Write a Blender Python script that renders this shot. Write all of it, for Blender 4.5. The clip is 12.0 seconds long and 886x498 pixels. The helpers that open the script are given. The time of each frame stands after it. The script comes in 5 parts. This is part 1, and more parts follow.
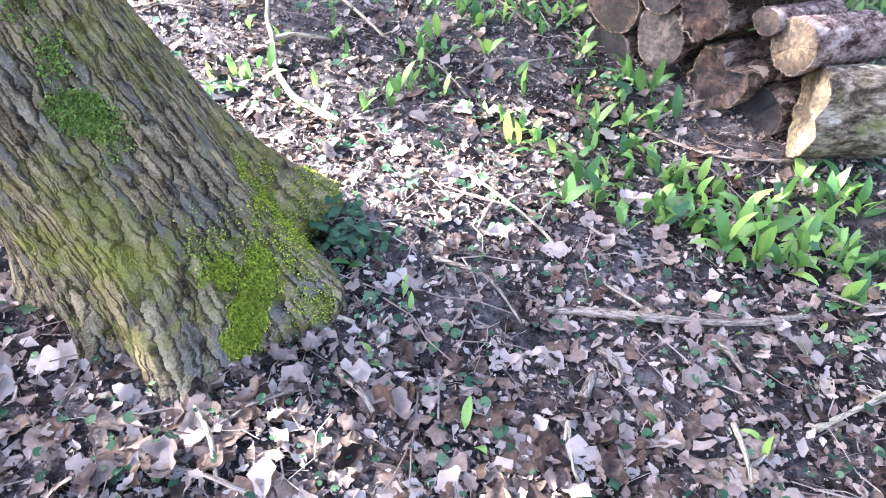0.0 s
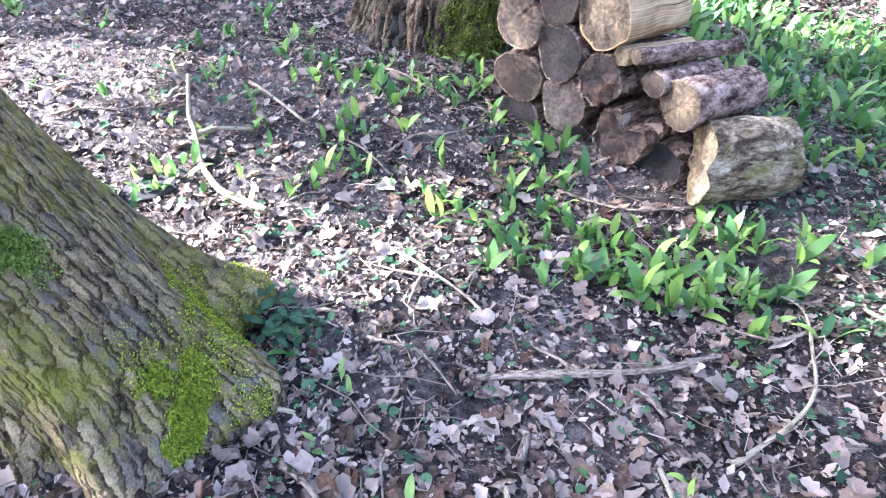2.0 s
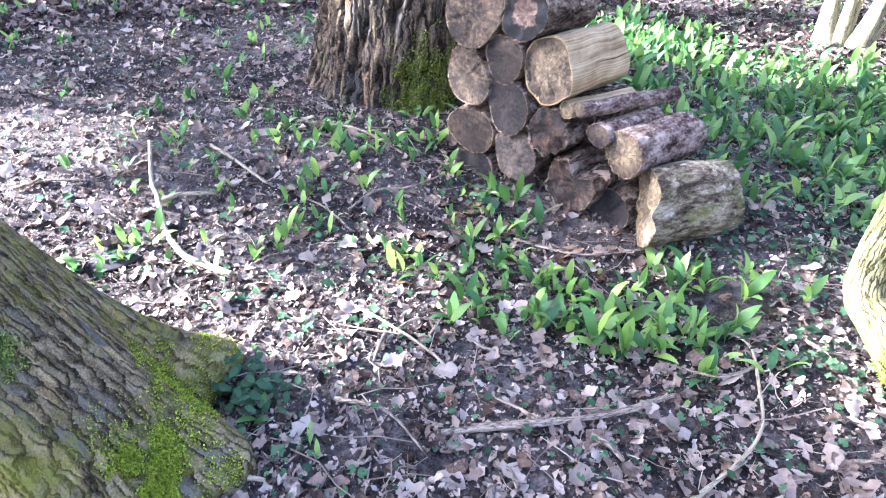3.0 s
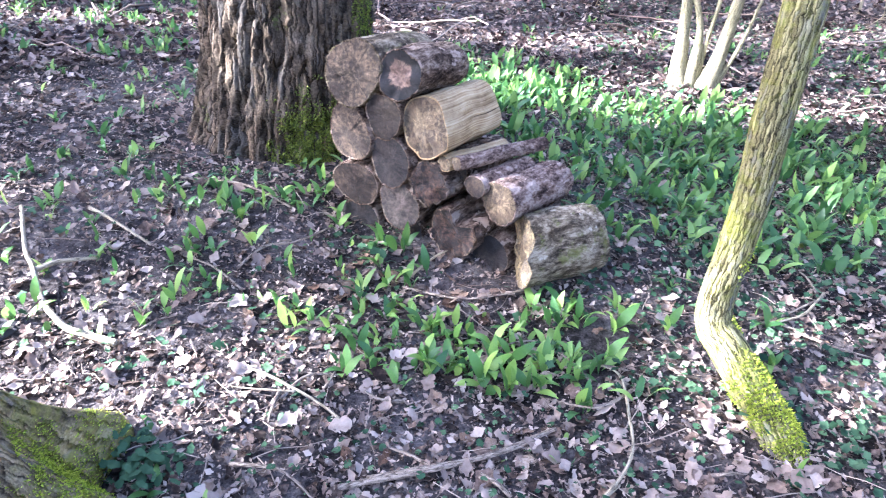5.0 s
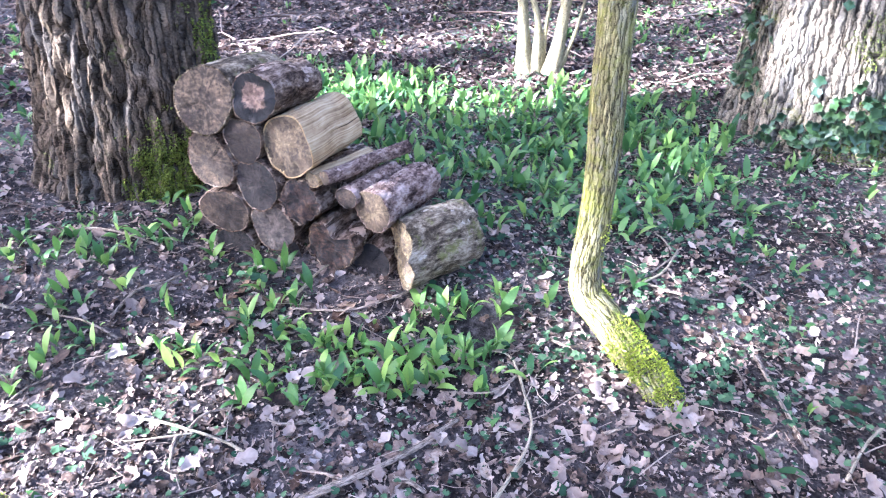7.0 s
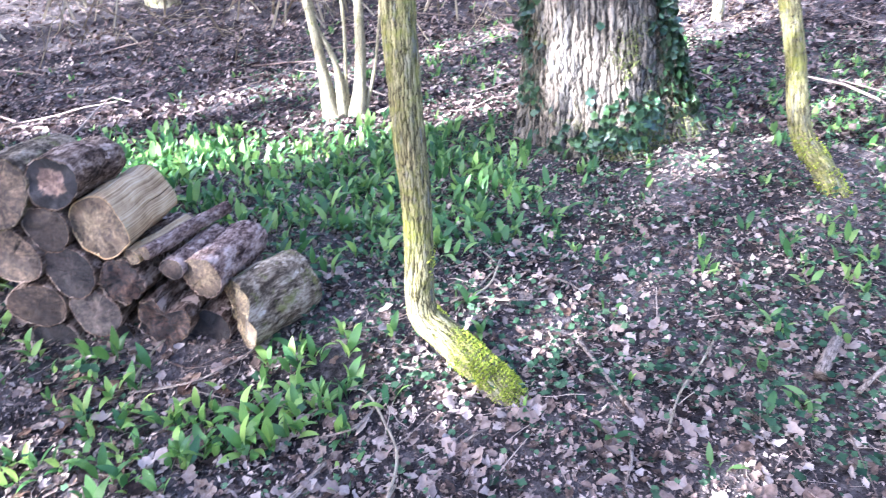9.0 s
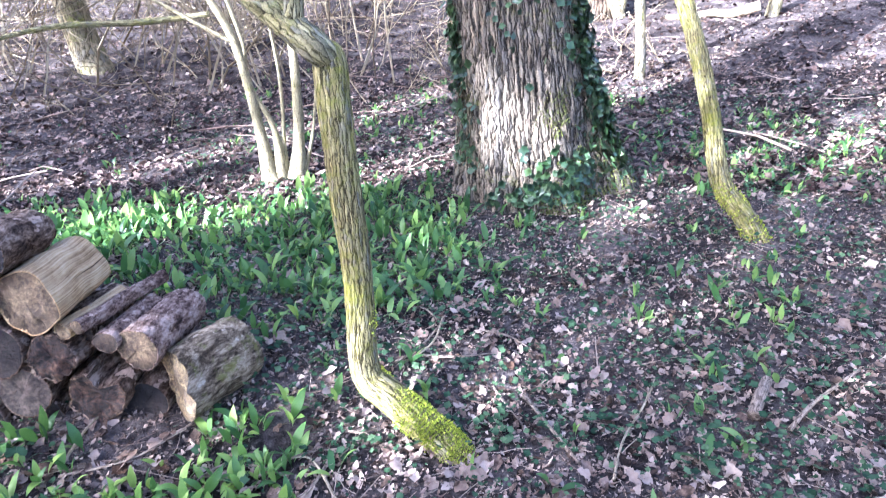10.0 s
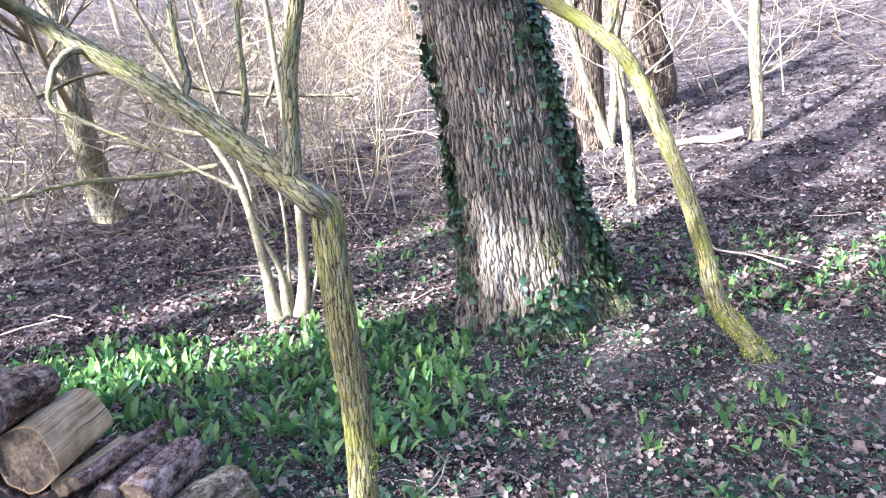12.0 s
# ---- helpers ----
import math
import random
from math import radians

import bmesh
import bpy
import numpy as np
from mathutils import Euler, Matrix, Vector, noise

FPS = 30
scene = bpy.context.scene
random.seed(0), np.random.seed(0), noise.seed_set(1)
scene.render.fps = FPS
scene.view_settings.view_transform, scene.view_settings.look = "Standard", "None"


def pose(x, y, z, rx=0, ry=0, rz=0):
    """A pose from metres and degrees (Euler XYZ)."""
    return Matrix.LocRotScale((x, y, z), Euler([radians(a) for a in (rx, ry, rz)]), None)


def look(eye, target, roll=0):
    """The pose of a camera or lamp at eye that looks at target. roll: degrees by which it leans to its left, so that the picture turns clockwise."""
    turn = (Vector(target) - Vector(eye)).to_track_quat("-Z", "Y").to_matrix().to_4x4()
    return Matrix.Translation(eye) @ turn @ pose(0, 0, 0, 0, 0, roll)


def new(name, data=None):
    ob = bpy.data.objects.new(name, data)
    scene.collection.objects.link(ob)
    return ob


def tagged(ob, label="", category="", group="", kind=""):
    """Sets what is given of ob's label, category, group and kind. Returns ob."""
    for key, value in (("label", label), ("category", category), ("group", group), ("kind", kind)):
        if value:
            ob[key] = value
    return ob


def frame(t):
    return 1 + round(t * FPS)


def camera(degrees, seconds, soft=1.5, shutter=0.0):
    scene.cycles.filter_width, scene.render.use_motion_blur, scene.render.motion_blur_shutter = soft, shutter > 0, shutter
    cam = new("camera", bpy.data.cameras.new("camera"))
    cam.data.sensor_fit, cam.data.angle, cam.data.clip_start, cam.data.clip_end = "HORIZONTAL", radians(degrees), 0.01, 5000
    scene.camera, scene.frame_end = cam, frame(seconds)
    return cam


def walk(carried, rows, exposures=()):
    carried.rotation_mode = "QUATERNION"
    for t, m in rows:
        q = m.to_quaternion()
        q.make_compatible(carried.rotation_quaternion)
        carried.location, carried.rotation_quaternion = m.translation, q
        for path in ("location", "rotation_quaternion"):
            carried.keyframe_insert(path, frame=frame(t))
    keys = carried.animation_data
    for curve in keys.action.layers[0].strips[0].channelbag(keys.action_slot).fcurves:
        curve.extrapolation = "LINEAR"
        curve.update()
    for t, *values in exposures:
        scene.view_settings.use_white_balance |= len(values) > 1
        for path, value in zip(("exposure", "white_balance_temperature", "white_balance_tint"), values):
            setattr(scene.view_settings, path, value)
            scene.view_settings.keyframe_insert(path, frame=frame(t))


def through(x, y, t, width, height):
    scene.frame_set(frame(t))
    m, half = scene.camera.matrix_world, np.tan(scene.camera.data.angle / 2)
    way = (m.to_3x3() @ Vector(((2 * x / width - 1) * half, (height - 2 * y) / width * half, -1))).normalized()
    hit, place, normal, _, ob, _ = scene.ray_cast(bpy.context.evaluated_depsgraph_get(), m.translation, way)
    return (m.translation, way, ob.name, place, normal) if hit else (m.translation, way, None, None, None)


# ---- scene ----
cam = camera(66.7, 12.0, soft=1.12, shutter=0.35)
PATH = [
    (0, (0.099, 0.051, 1.146), (0.111, 1.586, -0.136), 5.7),
    (0.5, (0.106, 0.055, 1.159), (0.127, 1.606, -0.102), 4.7),
    (1, (0.115, 0.048, 1.183), (0.166, 1.642, -0.025), 4.6),
    (1.5, (0.134, 0.042, 1.221), (0.24, 1.655, 0.043), 4.0),
    (2, (0.146, 0.029, 1.257), (0.304, 1.653, 0.101), 3.0),
    (2.5, (0.161, 0.017, 1.318), (0.382, 1.658, 0.196), 2.3),
    (3, (0.182, 0.006, 1.364), (0.421, 1.674, 0.286), 1.4),
    (4.8, (0.216, -0.044, 1.475), (0.714, 1.614, 0.475), 3.1),
    (5, (0.214, -0.046, 1.482), (0.747, 1.606, 0.489), 3.2),
    (5.5, (0.213, -0.05, 1.492), (0.841, 1.572, 0.504), 2.7),
    (6, (0.217, -0.053, 1.5), (0.929, 1.535, 0.514), 2.4),
    (6.5, (0.216, -0.063, 1.51), (1.005, 1.494, 0.533), 1.8),
    (6.7, (0.219, -0.072, 1.514), (1.03, 1.471, 0.534), 1.1),
    (8.3, (0.178, -0.133, 1.527), (1.246, 1.267, 0.579), -3.3),
    (8.5, (0.173, -0.14, 1.545), (1.282, 1.228, 0.596), -3.2),
    (9, (0.182, -0.181, 1.57), (1.435, 1.095, 0.676), -3.4),
    (9.5, (0.175, -0.206, 1.584), (1.515, 1.024, 0.754), -4.0),
    (10, (0.178, -0.212, 1.598), (1.594, 0.982, 0.843), -3.5),
    (10.5, (0.177, -0.237, 1.616), (1.631, 0.983, 0.984), -3.7),
    (11, (0.172, -0.253, 1.63), (1.668, 0.962, 1.096), -3.8),
    (11.5, (0.176, -0.265, 1.64), (1.677, 0.973, 1.177), -4.9),
    (12, (0.176, -0.277, 1.649), (1.678, 0.983, 1.254), -5.9),
]
walk(cam, [(t, look(eye, target, roll)) for t, eye, target, roll in PATH], exposures=[(0, 4.5, 5350, 18), (2, 4.38, 5200, 18), (5, 4.18, 5050, 20), (9, 4.05, 4950, 23), (12, 3.45, 5100, 22)])

# ---- light ----
SUN_AZ = radians(-80)                   # clockwise from +y
SUN_EL = radians(30)
sun_dir = Vector((math.sin(SUN_AZ) * math.cos(SUN_EL), math.cos(SUN_AZ) * math.cos(SUN_EL), math.sin(SUN_EL)))
world = bpy.data.worlds.new("sky")
scene.world = world
world.use_nodes = True
wn = world.node_tree
wn.nodes.clear()
sky = wn.nodes.new("ShaderNodeTexSky")
sky.sky_type = "NISHITA"
sky.sun_disc = False
sky.sun_elevation, sky.sun_rotation = SUN_EL, SUN_AZ
sky.air_density, sky.dust_density, sky.ozone_density = 0.8, 4.0, 0.6
back = wn.nodes.new("ShaderNodeBackground")
back.inputs[1].default_value = 0.09
wout = wn.nodes.new("ShaderNodeOutputWorld")
wn.links.new(sky.outputs[0], back.inputs[0])
wn.links.new(back.outputs[0], wout.inputs[0])
sun_data = bpy.data.lights.new("sun", "SUN")
sun_data.energy, sun_data.angle, sun_data.color = 4.1, radians(0.6), (1.0, 0.94, 0.84)
sun = new("sun", sun_data)
sun.matrix_world = look(sun_dir * 50, (0, 0, 0))


# ---- numbers ----
rng = np.random.default_rng(7)


def lattice(i, seed):
    h = (i[..., 0] * 374761393 + i[..., 1] * 668265263 + i[..., 2] * 2147483647 + seed * 1274126177) & 0xFFFFFFFF
    h = ((h ^ (h >> 13)) * 1274126177) & 0xFFFFFFFF
    h = ((h ^ (h >> 16)) * 2246822519) & 0xFFFFFFFF
    return ((h ^ (h >> 15)) & 0xFFFFFF) / 8388607.5 - 1.0


def vnoise(p, seed=0):
    """Smooth value noise, about -1 to 1, for an array of points."""
    p = np.asarray(p, float)
    i = np.floor(p).astype(np.int64)
    f = p - i
    f = f * f * (3 - 2 * f)
    out = 0
    for dx in (0, 1):
        for dy in (0, 1):
            for dz in (0, 1):
                w = (f[..., 0] if dx else 1 - f[..., 0]) * (f[..., 1] if dy else 1 - f[..., 1]) * (f[..., 2] if dz else 1 - f[..., 2])
                out = out + w * lattice(i + np.array((dx, dy, dz)), seed)
    return out


def flat_noise(x, y, k, seed=0):
    return vnoise(np.stack([x * k, y * k, np.zeros_like(x)], -1), seed)


def eased(t):
    t = np.clip(t, 0, 1)
    return t * t * (3 - 2 * t)


def bank(x, y):
    """The low bank on which the log stack and the broad tree stand."""
    up = eased(y + 0.6 * np.clip(x - 0.6, 0, 2) - 1.9)
    return 0.13 * up * (1 - eased((x - 1.6) / 1.2)) * np.clip((9 - np.hypot(x, y)) / 4, 0, 1)


def height(x, y):
    """The ground: level where the camera walks, a rising slope beyond."""
    x, y = np.asarray(x, float), np.asarray(y, float)
    d = np.hypot(x, y)
    k = d - 7.0
    rise = 0.17 * (k + np.sqrt(k * k + 9)) / 2 - 0.17 * (-7 + math.sqrt(58)) / 2
    c = np.clip(((x * 0.85 + y * 0.53) / np.maximum(d, 0.01) + 0.1) / 0.4, 0, 1)
    near = np.clip(1.4 - d / 30, 0.25, 1)
    bumps = 0.014 * flat_noise(x, y, 3.1, 1) + 0.007 * flat_noise(x, y, 9.0, 2) + 0.004 * flat_noise(x, y, 27.0, 3)
    rise = rise + 0.10 * np.maximum(0, d - 18) ** 2 / (np.maximum(0, d - 18) + 12)
    far = 0.25 * flat_noise(x, y, 0.12, 4) * np.clip((d - 8) / 20, 0, 1)
    return rise * c * c * (3 - 2 * c) + bumps * near + far + bank(x, y)


def hz(x, y):
    return float(height(x, y))


# ---- mesh helpers ----
def mesh_from(name, verts, faces, mat, uvs=None, smooth=True):
    me = bpy.data.meshes.new(name)
    me.from_pydata(np.asarray(verts, float).tolist(), [], faces if isinstance(faces, list) else faces.tolist())
    if uvs is not None:
        layer = me.uv_layers.new(name="UVMap")
        idx = np.empty(len(me.loops), np.int32)
        me.loops.foreach_get("vertex_index", idx)
        layer.data.foreach_set("uv", np.asarray(uvs, np.float32)[idx].ravel())
    if smooth:
        me.polygons.foreach_set("use_smooth", [True] * len(me.polygons))
    me.materials.append(mat)
    me.update()
    return me


def piece(name, me, parent, label=""):
    ob = new(name, me)
    ob.parent = parent
    return tagged(ob, label)



def thing(name, at, label, category, group="", kind=""):
    ob = new(name)
    ob.location = at
    ob.empty_display_size = 0.05
    return tagged(ob, label, category, group, kind)


def spline(pts, n):
    """n points along a Catmull-Rom curve through pts, and the share of the way at each."""
    P = np.asarray(pts, float)
    m = len(P)
    t = np.linspace(0, m - 1, n)
    i = np.minimum(t.astype(int), m - 2)
    f = (t - i)[:, None]
    g = lambda k: P[np.clip(k, 0, m - 1)]
    a, b, c, d = g(i - 1), g(i), g(i + 1), g(i + 2)
    return 0.5 * (2 * b + (c - a) * f + (2 * a - 5 * b + 4 * c - d) * f ** 2 + (3 * b - a - 3 * c + d) * f ** 3), t


def tube(pts, radii, nseg, nring, shape=None, relief=None):
    """A swept trunk or branch. shape(angle, s) scales the radius, relief(p) lifts the skin; both take arrays."""
    P, t = spline(pts, nring)
    R = np.interp(t, np.arange(len(radii)), radii)
    T = np.gradient(P, axis=0)
    T /= np.linalg.norm(T, axis=1)[:, None]
    S = np.concatenate([[0], np.cumsum(np.linalg.norm(np.diff(P, axis=0), axis=1))])
    ref = np.array((0.0, 1.0, 0.0)) if abs(T[0][1]) < 0.8 else np.array((1.0, 0.0, 0.0))
    N = np.empty_like(P)
    for k in range(nring):
        v = ref - T[k] * (ref @ T[k])
        ref = v / np.linalg.norm(v)
        N[k] = ref
    B = np.cross(T, N)
    th = np.linspace(0, 2 * math.pi, nseg, endpoint=False)
    ang = np.broadcast_to(th, (nring, nseg))
    ss = np.broadcast_to(S[:, None], (nring, nseg))
    rad = R[:, None] * (shape(ang, ss) if shape else np.ones((nring, nseg)))
    if relief:
        rm = float(np.mean(R))
        q = np.stack([np.cos(ang) * rm, np.sin(ang) * rm, ss], -1)
        rad = rad + relief(q)
    way = np.cos(ang)[..., None] * N[:, None] + np.sin(ang)[..., None] * B[:, None]
    V = P[:, None] + way * rad[..., None]
    k = np.arange(nring - 1)[:, None] * nseg
    j = np.arange(nseg)[None]
    jn = (j + 1) % nseg
    F = np.stack([k + j, k + jn, k + nseg + jn, k + nseg + j], -1).reshape(-1, 4)
    uv = np.stack([ang * R.mean(), ss], -1).reshape(-1, 2)
    return V, F, uv, way


def capped(V, F):
    nr, ns, _ = V.shape
    faces = F.tolist()
    faces.append(list(range(ns))[::-1])
    faces.append(list(range((nr - 1) * ns, nr * ns)))
    return V.reshape(-1, 3), faces


def tube_mesh(name, pts, radii, nseg, nring, mat, shape=None, relief=None):
    V, F, uv, _ = tube(pts, radii, nseg, nring, shape, relief)
    v, f = capped(V, F)
    return mesh_from(name, v, f, mat, uv)


def bark_relief(depth, k, stretch=3.5, seed=0):
    def fn(q):
        c = q * np.array((k, k, k / stretch))
        w = 0.5 * vnoise(c * 0.6, seed + 5)[..., None]
        n = vnoise(c + w, seed) + 0.4 * vnoise(c * 2.1, seed + 1)
        groove = np.exp(-(n / 0.2) ** 2)
        return depth * (0.35 - groove + 0.3 * vnoise(c * np.array((3.0, 3.0, 6.0)), seed + 2) + 0.5 * vnoise(c * 0.15, seed + 3))
    return fn


def turns(yaw, tilt, roll):
    """Rotation matrices yaw * tilt * roll for arrays of radians."""
    cy, sy, ct, st, cr, sr = np.cos(yaw), np.sin(yaw), np.cos(tilt), np.sin(tilt), np.cos(roll), np.sin(roll)
    z, o = np.zeros_like(cy), np.ones_like(cy)
    A = np.stack([cy, -sy, z, sy, cy, z, z, z, o], -1).reshape(-1, 3, 3)
    B = np.stack([o, z, z, z, ct, -st, z, st, ct], -1).reshape(-1, 3, 3)
    C = np.stack([cr, z, sr, z, o, z, -sr, z, cr], -1).reshape(-1, 3, 3)
    return A @ B @ C


def gather(temps, pos, rot, size, pick=None):
    """Copies of small templates joined into one list of vertices and faces."""
    n = len(pos)
    pick = rng.integers(0, len(temps), n) if pick is None else pick
    vs, fs, base = [], [], 0
    for k, (tv, tf) in enumerate(temps):
        sel = np.where(pick == k)[0]
        if not len(sel):
            continue
        v = np.einsum("nij,vj->nvi", rot[sel], tv) * size[sel][:, None, None] + pos[sel][:, None]
        vs.append(v.reshape(-1, 3))
        off = base + np.arange(len(sel)) * len(tv)
        for f in tf:
            fs.extend((off[:, None] + np.array(f)[None]).tolist())
        base += len(sel) * len(tv)
    return np.concatenate(vs), fs


def stuff(name, temps, pos, rot, size, mat, label, category, parent=None):
    v, f = gather(temps, pos, rot, size)
    me = mesh_from(name, v, f, mat)
    ob = new(name, me)
    if parent:
        ob.parent = parent
        ob.matrix_parent_inverse = Matrix.Translation(-parent.location)
        return tagged(ob, label, kind="stuff")
    return tagged(ob, label, category, kind="stuff")


# ---- materials ----
def tree_of(name):
    m = bpy.data.materials.new(name)
    m.use_nodes = True
    return m, m.node_tree, m.node_tree.nodes["Principled BSDF"]


def node(nt, kind, **values):
    n = nt.nodes.new(kind)
    for k, v in values.items():
        n.inputs[k.replace("_", " ")].default_value = v
    return n


def noise_at(nt, coords, scale, detail=4.0, stretch=(1, 1, 1), rough=0.6):
    mp = node(nt, "ShaderNodeMapping", Scale=stretch)
    nt.links.new(coords, mp.inputs[0])
    n = node(nt, "ShaderNodeTexNoise", Scale=scale, Detail=detail, Roughness=rough)
    nt.links.new(mp.outputs[0], n.inputs["Vector"])
    return n.outputs["Fac"]


def ramp(nt, fac, stops):
    r = nt.nodes.new("ShaderNodeValToRGB")
    while len(r.color_ramp.elements) < len(stops):
        r.color_ramp.elements.new(0.5)
    for e, (p, c) in zip(r.color_ramp.elements, stops):
        e.position, e.color = p, (*c, 1)
    nt.links.new(fac, r.inputs[0])
    return r.outputs[0]


def mixed(nt, fac, a, b, mode="MIX"):
    m = nt.nodes.new("ShaderNodeMix")
    m.data_type, m.blend_type = "RGBA", mode
    for s, v in ((m.inputs[0], fac), (m.inputs[6], a), (m.inputs[7], b)):
        if isinstance(v, (int, float)):
            s.default_value = v
        elif isinstance(v, tuple):
            s.default_value = (*v, 1)
        else:
            nt.links.new(v, s)
    return m.outputs[2]


def maths(nt, op, a, b):
    m = nt.nodes.new("ShaderNodeMath")
    m.operation = op
    for s, v in zip(m.inputs, (a, b)):
        if isinstance(v, (int, float)):
            s.default_value = v
        else:
            nt.links.new(v, s)
    return m.outputs[0]


def bumped(nt, bsdf, fac, strength, distance):
    b = node(nt, "ShaderNodeBump", Strength=strength, Distance=distance)
    nt.links.new(fac, b.inputs["Height"])
    nt.links.new(b.outputs[0], bsdf.inputs["Normal"])


def bark_mat(name, stops, moss=0.0, moss_col=(0.12, 0.17, 0.02), cell=(0.03, 0.09), bump=0.012, lichen=0.0, crack=0.14, scales=False, soft=0.0):
    """Bark in plates of the size cell, with dark cracks between, moss and lichen; scales add painted one-sided shade.
    """
    m, nt, p = tree_of(name)
    uv = nt.nodes.new("ShaderNodeTexCoord").outputs["UV"]
    k = 1.0 / cell[0]
    thin = (1, cell[0] / cell[1], 1)
    lines = []
    for scale, wide in ((k * 0.55, crack), (k * 1.1, crack * 0.8)):
        n = noise_at(nt, uv, scale, 2.5, thin, 0.55)
        d = maths(nt, "ABSOLUTE", maths(nt, "SUBTRACT", n, 0.5), 0)
        lines.append(ramp(nt, d, [(0.0, (0, 0, 0)), (wide * 0.35, (0.75, 0.75, 0.75)), (wide, (1, 1, 1))]))
    plate = mixed(nt, 0.75, lines[0], lines[1], "MULTIPLY")
    if scales:
        wob = node(nt, "ShaderNodeTexNoise", Scale=k * 0.5, Detail=5.0, Roughness=0.62)
        nt.links.new(uv, wob.inputs["Vector"])
        sh = nt.nodes.new("ShaderNodeVectorMath")
        sh.operation = "MULTIPLY_ADD"
        nt.links.new(wob.outputs["Color"], sh.inputs[0])
        sh.inputs[1].default_value = (cell[0] * 1.7, cell[1] * 0.9, 0)
        nt.links.new(uv, sh.inputs[2])
        mp = node(nt, "ShaderNodeMapping", Scale=(k, 1.0 / cell[1], 1))
        nt.links.new(sh.outputs[0], mp.inputs[0])
        vor = node(nt, "ShaderNodeTexVoronoi", Scale=1.0)
        vor.feature = "DISTANCE_TO_EDGE"
        nt.links.new(mp.outputs[0], vor.inputs["Vector"])
        cells = node(nt, "ShaderNodeTexVoronoi", Scale=1.0)
        nt.links.new(mp.outputs[0], cells.inputs["Vector"])
        off = nt.nodes.new("ShaderNodeVectorMath")
        off.operation = "SUBTRACT"
        nt.links.new(mp.outputs[0], off.inputs[0])
        nt.links.new(cells.outputs["Position"], off.inputs[1])
        xyz = nt.nodes.new("ShaderNodeSeparateXYZ")
        nt.links.new(off.outputs[0], xyz.inputs[0])
        # Painted shade: the crack darkens mainly on one side of each plate, as if overlapped.
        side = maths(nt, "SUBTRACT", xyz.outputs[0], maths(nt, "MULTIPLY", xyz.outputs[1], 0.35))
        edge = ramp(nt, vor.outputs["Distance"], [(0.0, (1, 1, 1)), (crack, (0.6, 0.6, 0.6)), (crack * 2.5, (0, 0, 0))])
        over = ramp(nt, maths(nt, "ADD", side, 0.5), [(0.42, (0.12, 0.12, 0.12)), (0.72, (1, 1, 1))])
        crack_shade = maths(nt, "MULTIPLY", edge, over)
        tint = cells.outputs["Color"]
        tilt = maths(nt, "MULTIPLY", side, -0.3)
        plate = maths(nt, "SUBTRACT", 1.0, crack_shade)
    a = noise_at(nt, uv, k * 0.8, 6, (1, cell[0] / cell[1], 1), 0.65)
    b = noise_at(nt, uv, k * 5, 4, (1, 0.6, 1))
    c = noise_at(nt, uv, 3.0, 3)
    gaps = ramp(nt, noise_at(nt, uv, k * 0.45, 3, (1, 0.5, 1)), [(0.50, (0, 0, 0)), (0.70, (1, 1, 1))])
    plate = mixed(nt, maths(nt, "MULTIPLY", gaps, 0.6), plate, (1.0, 1.0, 1.0))
    f = maths(nt, "ADD", maths(nt, "MULTIPLY", a, 0.55), maths(nt, "MULTIPLY", b, 0.45))
    col = ramp(nt, f, stops)
    col = mixed(nt, maths(nt, "MULTIPLY", c, 0.5), col, tuple(v * 0.7 for v in stops[-1][1]))
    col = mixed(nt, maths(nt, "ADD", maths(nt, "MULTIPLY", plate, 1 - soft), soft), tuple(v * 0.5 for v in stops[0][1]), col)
    if scales:
        sep = nt.nodes.new("ShaderNodeSeparateColor")
        nt.links.new(tint, sep.inputs[0])
        col = mixed(nt, 1.0, col, ramp(nt, sep.outputs[0], [(0.0, (0.68, 0.66, 0.64)), (0.55, (1.0, 1.0, 1.0)), (1.0, (1.28, 1.22, 1.12))]), "MULTIPLY")
        grey = ramp(nt, sep.outputs[1], [(0.72, (0, 0, 0)), (0.90, (0.55, 0.55, 0.55))])
        col = mixed(nt, maths(nt, "MULTIPLY", grey, plate), col, tuple(sum(stops[1][1]) / 3 * w for w in (1.0, 1.0, 0.92)))
    if lichen:
        col = mixed(nt, ramp(nt, noise_at(nt, uv, 14.0, 5), [(0.62 - lichen, (0, 0, 0)), (0.7, (0.8, 0.8, 0.8))]), col, (0.33, 0.36, 0.28))
    if moss:
        e = maths(nt, "ADD", maths(nt, "MULTIPLY", noise_at(nt, uv, 3.2, 4), 0.65), maths(nt, "MULTIPLY", noise_at(nt, uv, 40.0, 3), 0.35))
        w = ramp(nt, e, [(0.64 - moss * 0.3, (0, 0, 0)), (0.80 - moss * 0.3, (0.85, 0.85, 0.85))])
        col = mixed(nt, w, col, mixed(nt, b, moss_col, tuple(v * 1.7 for v in moss_col)))
    nt.links.new(col, p.inputs["Base Color"])
    p.inputs["Roughness"].default_value = 0.9
    p.inputs["Specular IOR Level"].default_value = 0.1
    relief = maths(nt, "ADD", plate, maths(nt, "MULTIPLY", f, 0.6))
    if scales:
        relief = maths(nt, "ADD", relief, tilt)
    bumped(nt, p, relief, 1.0, bump)
    return m


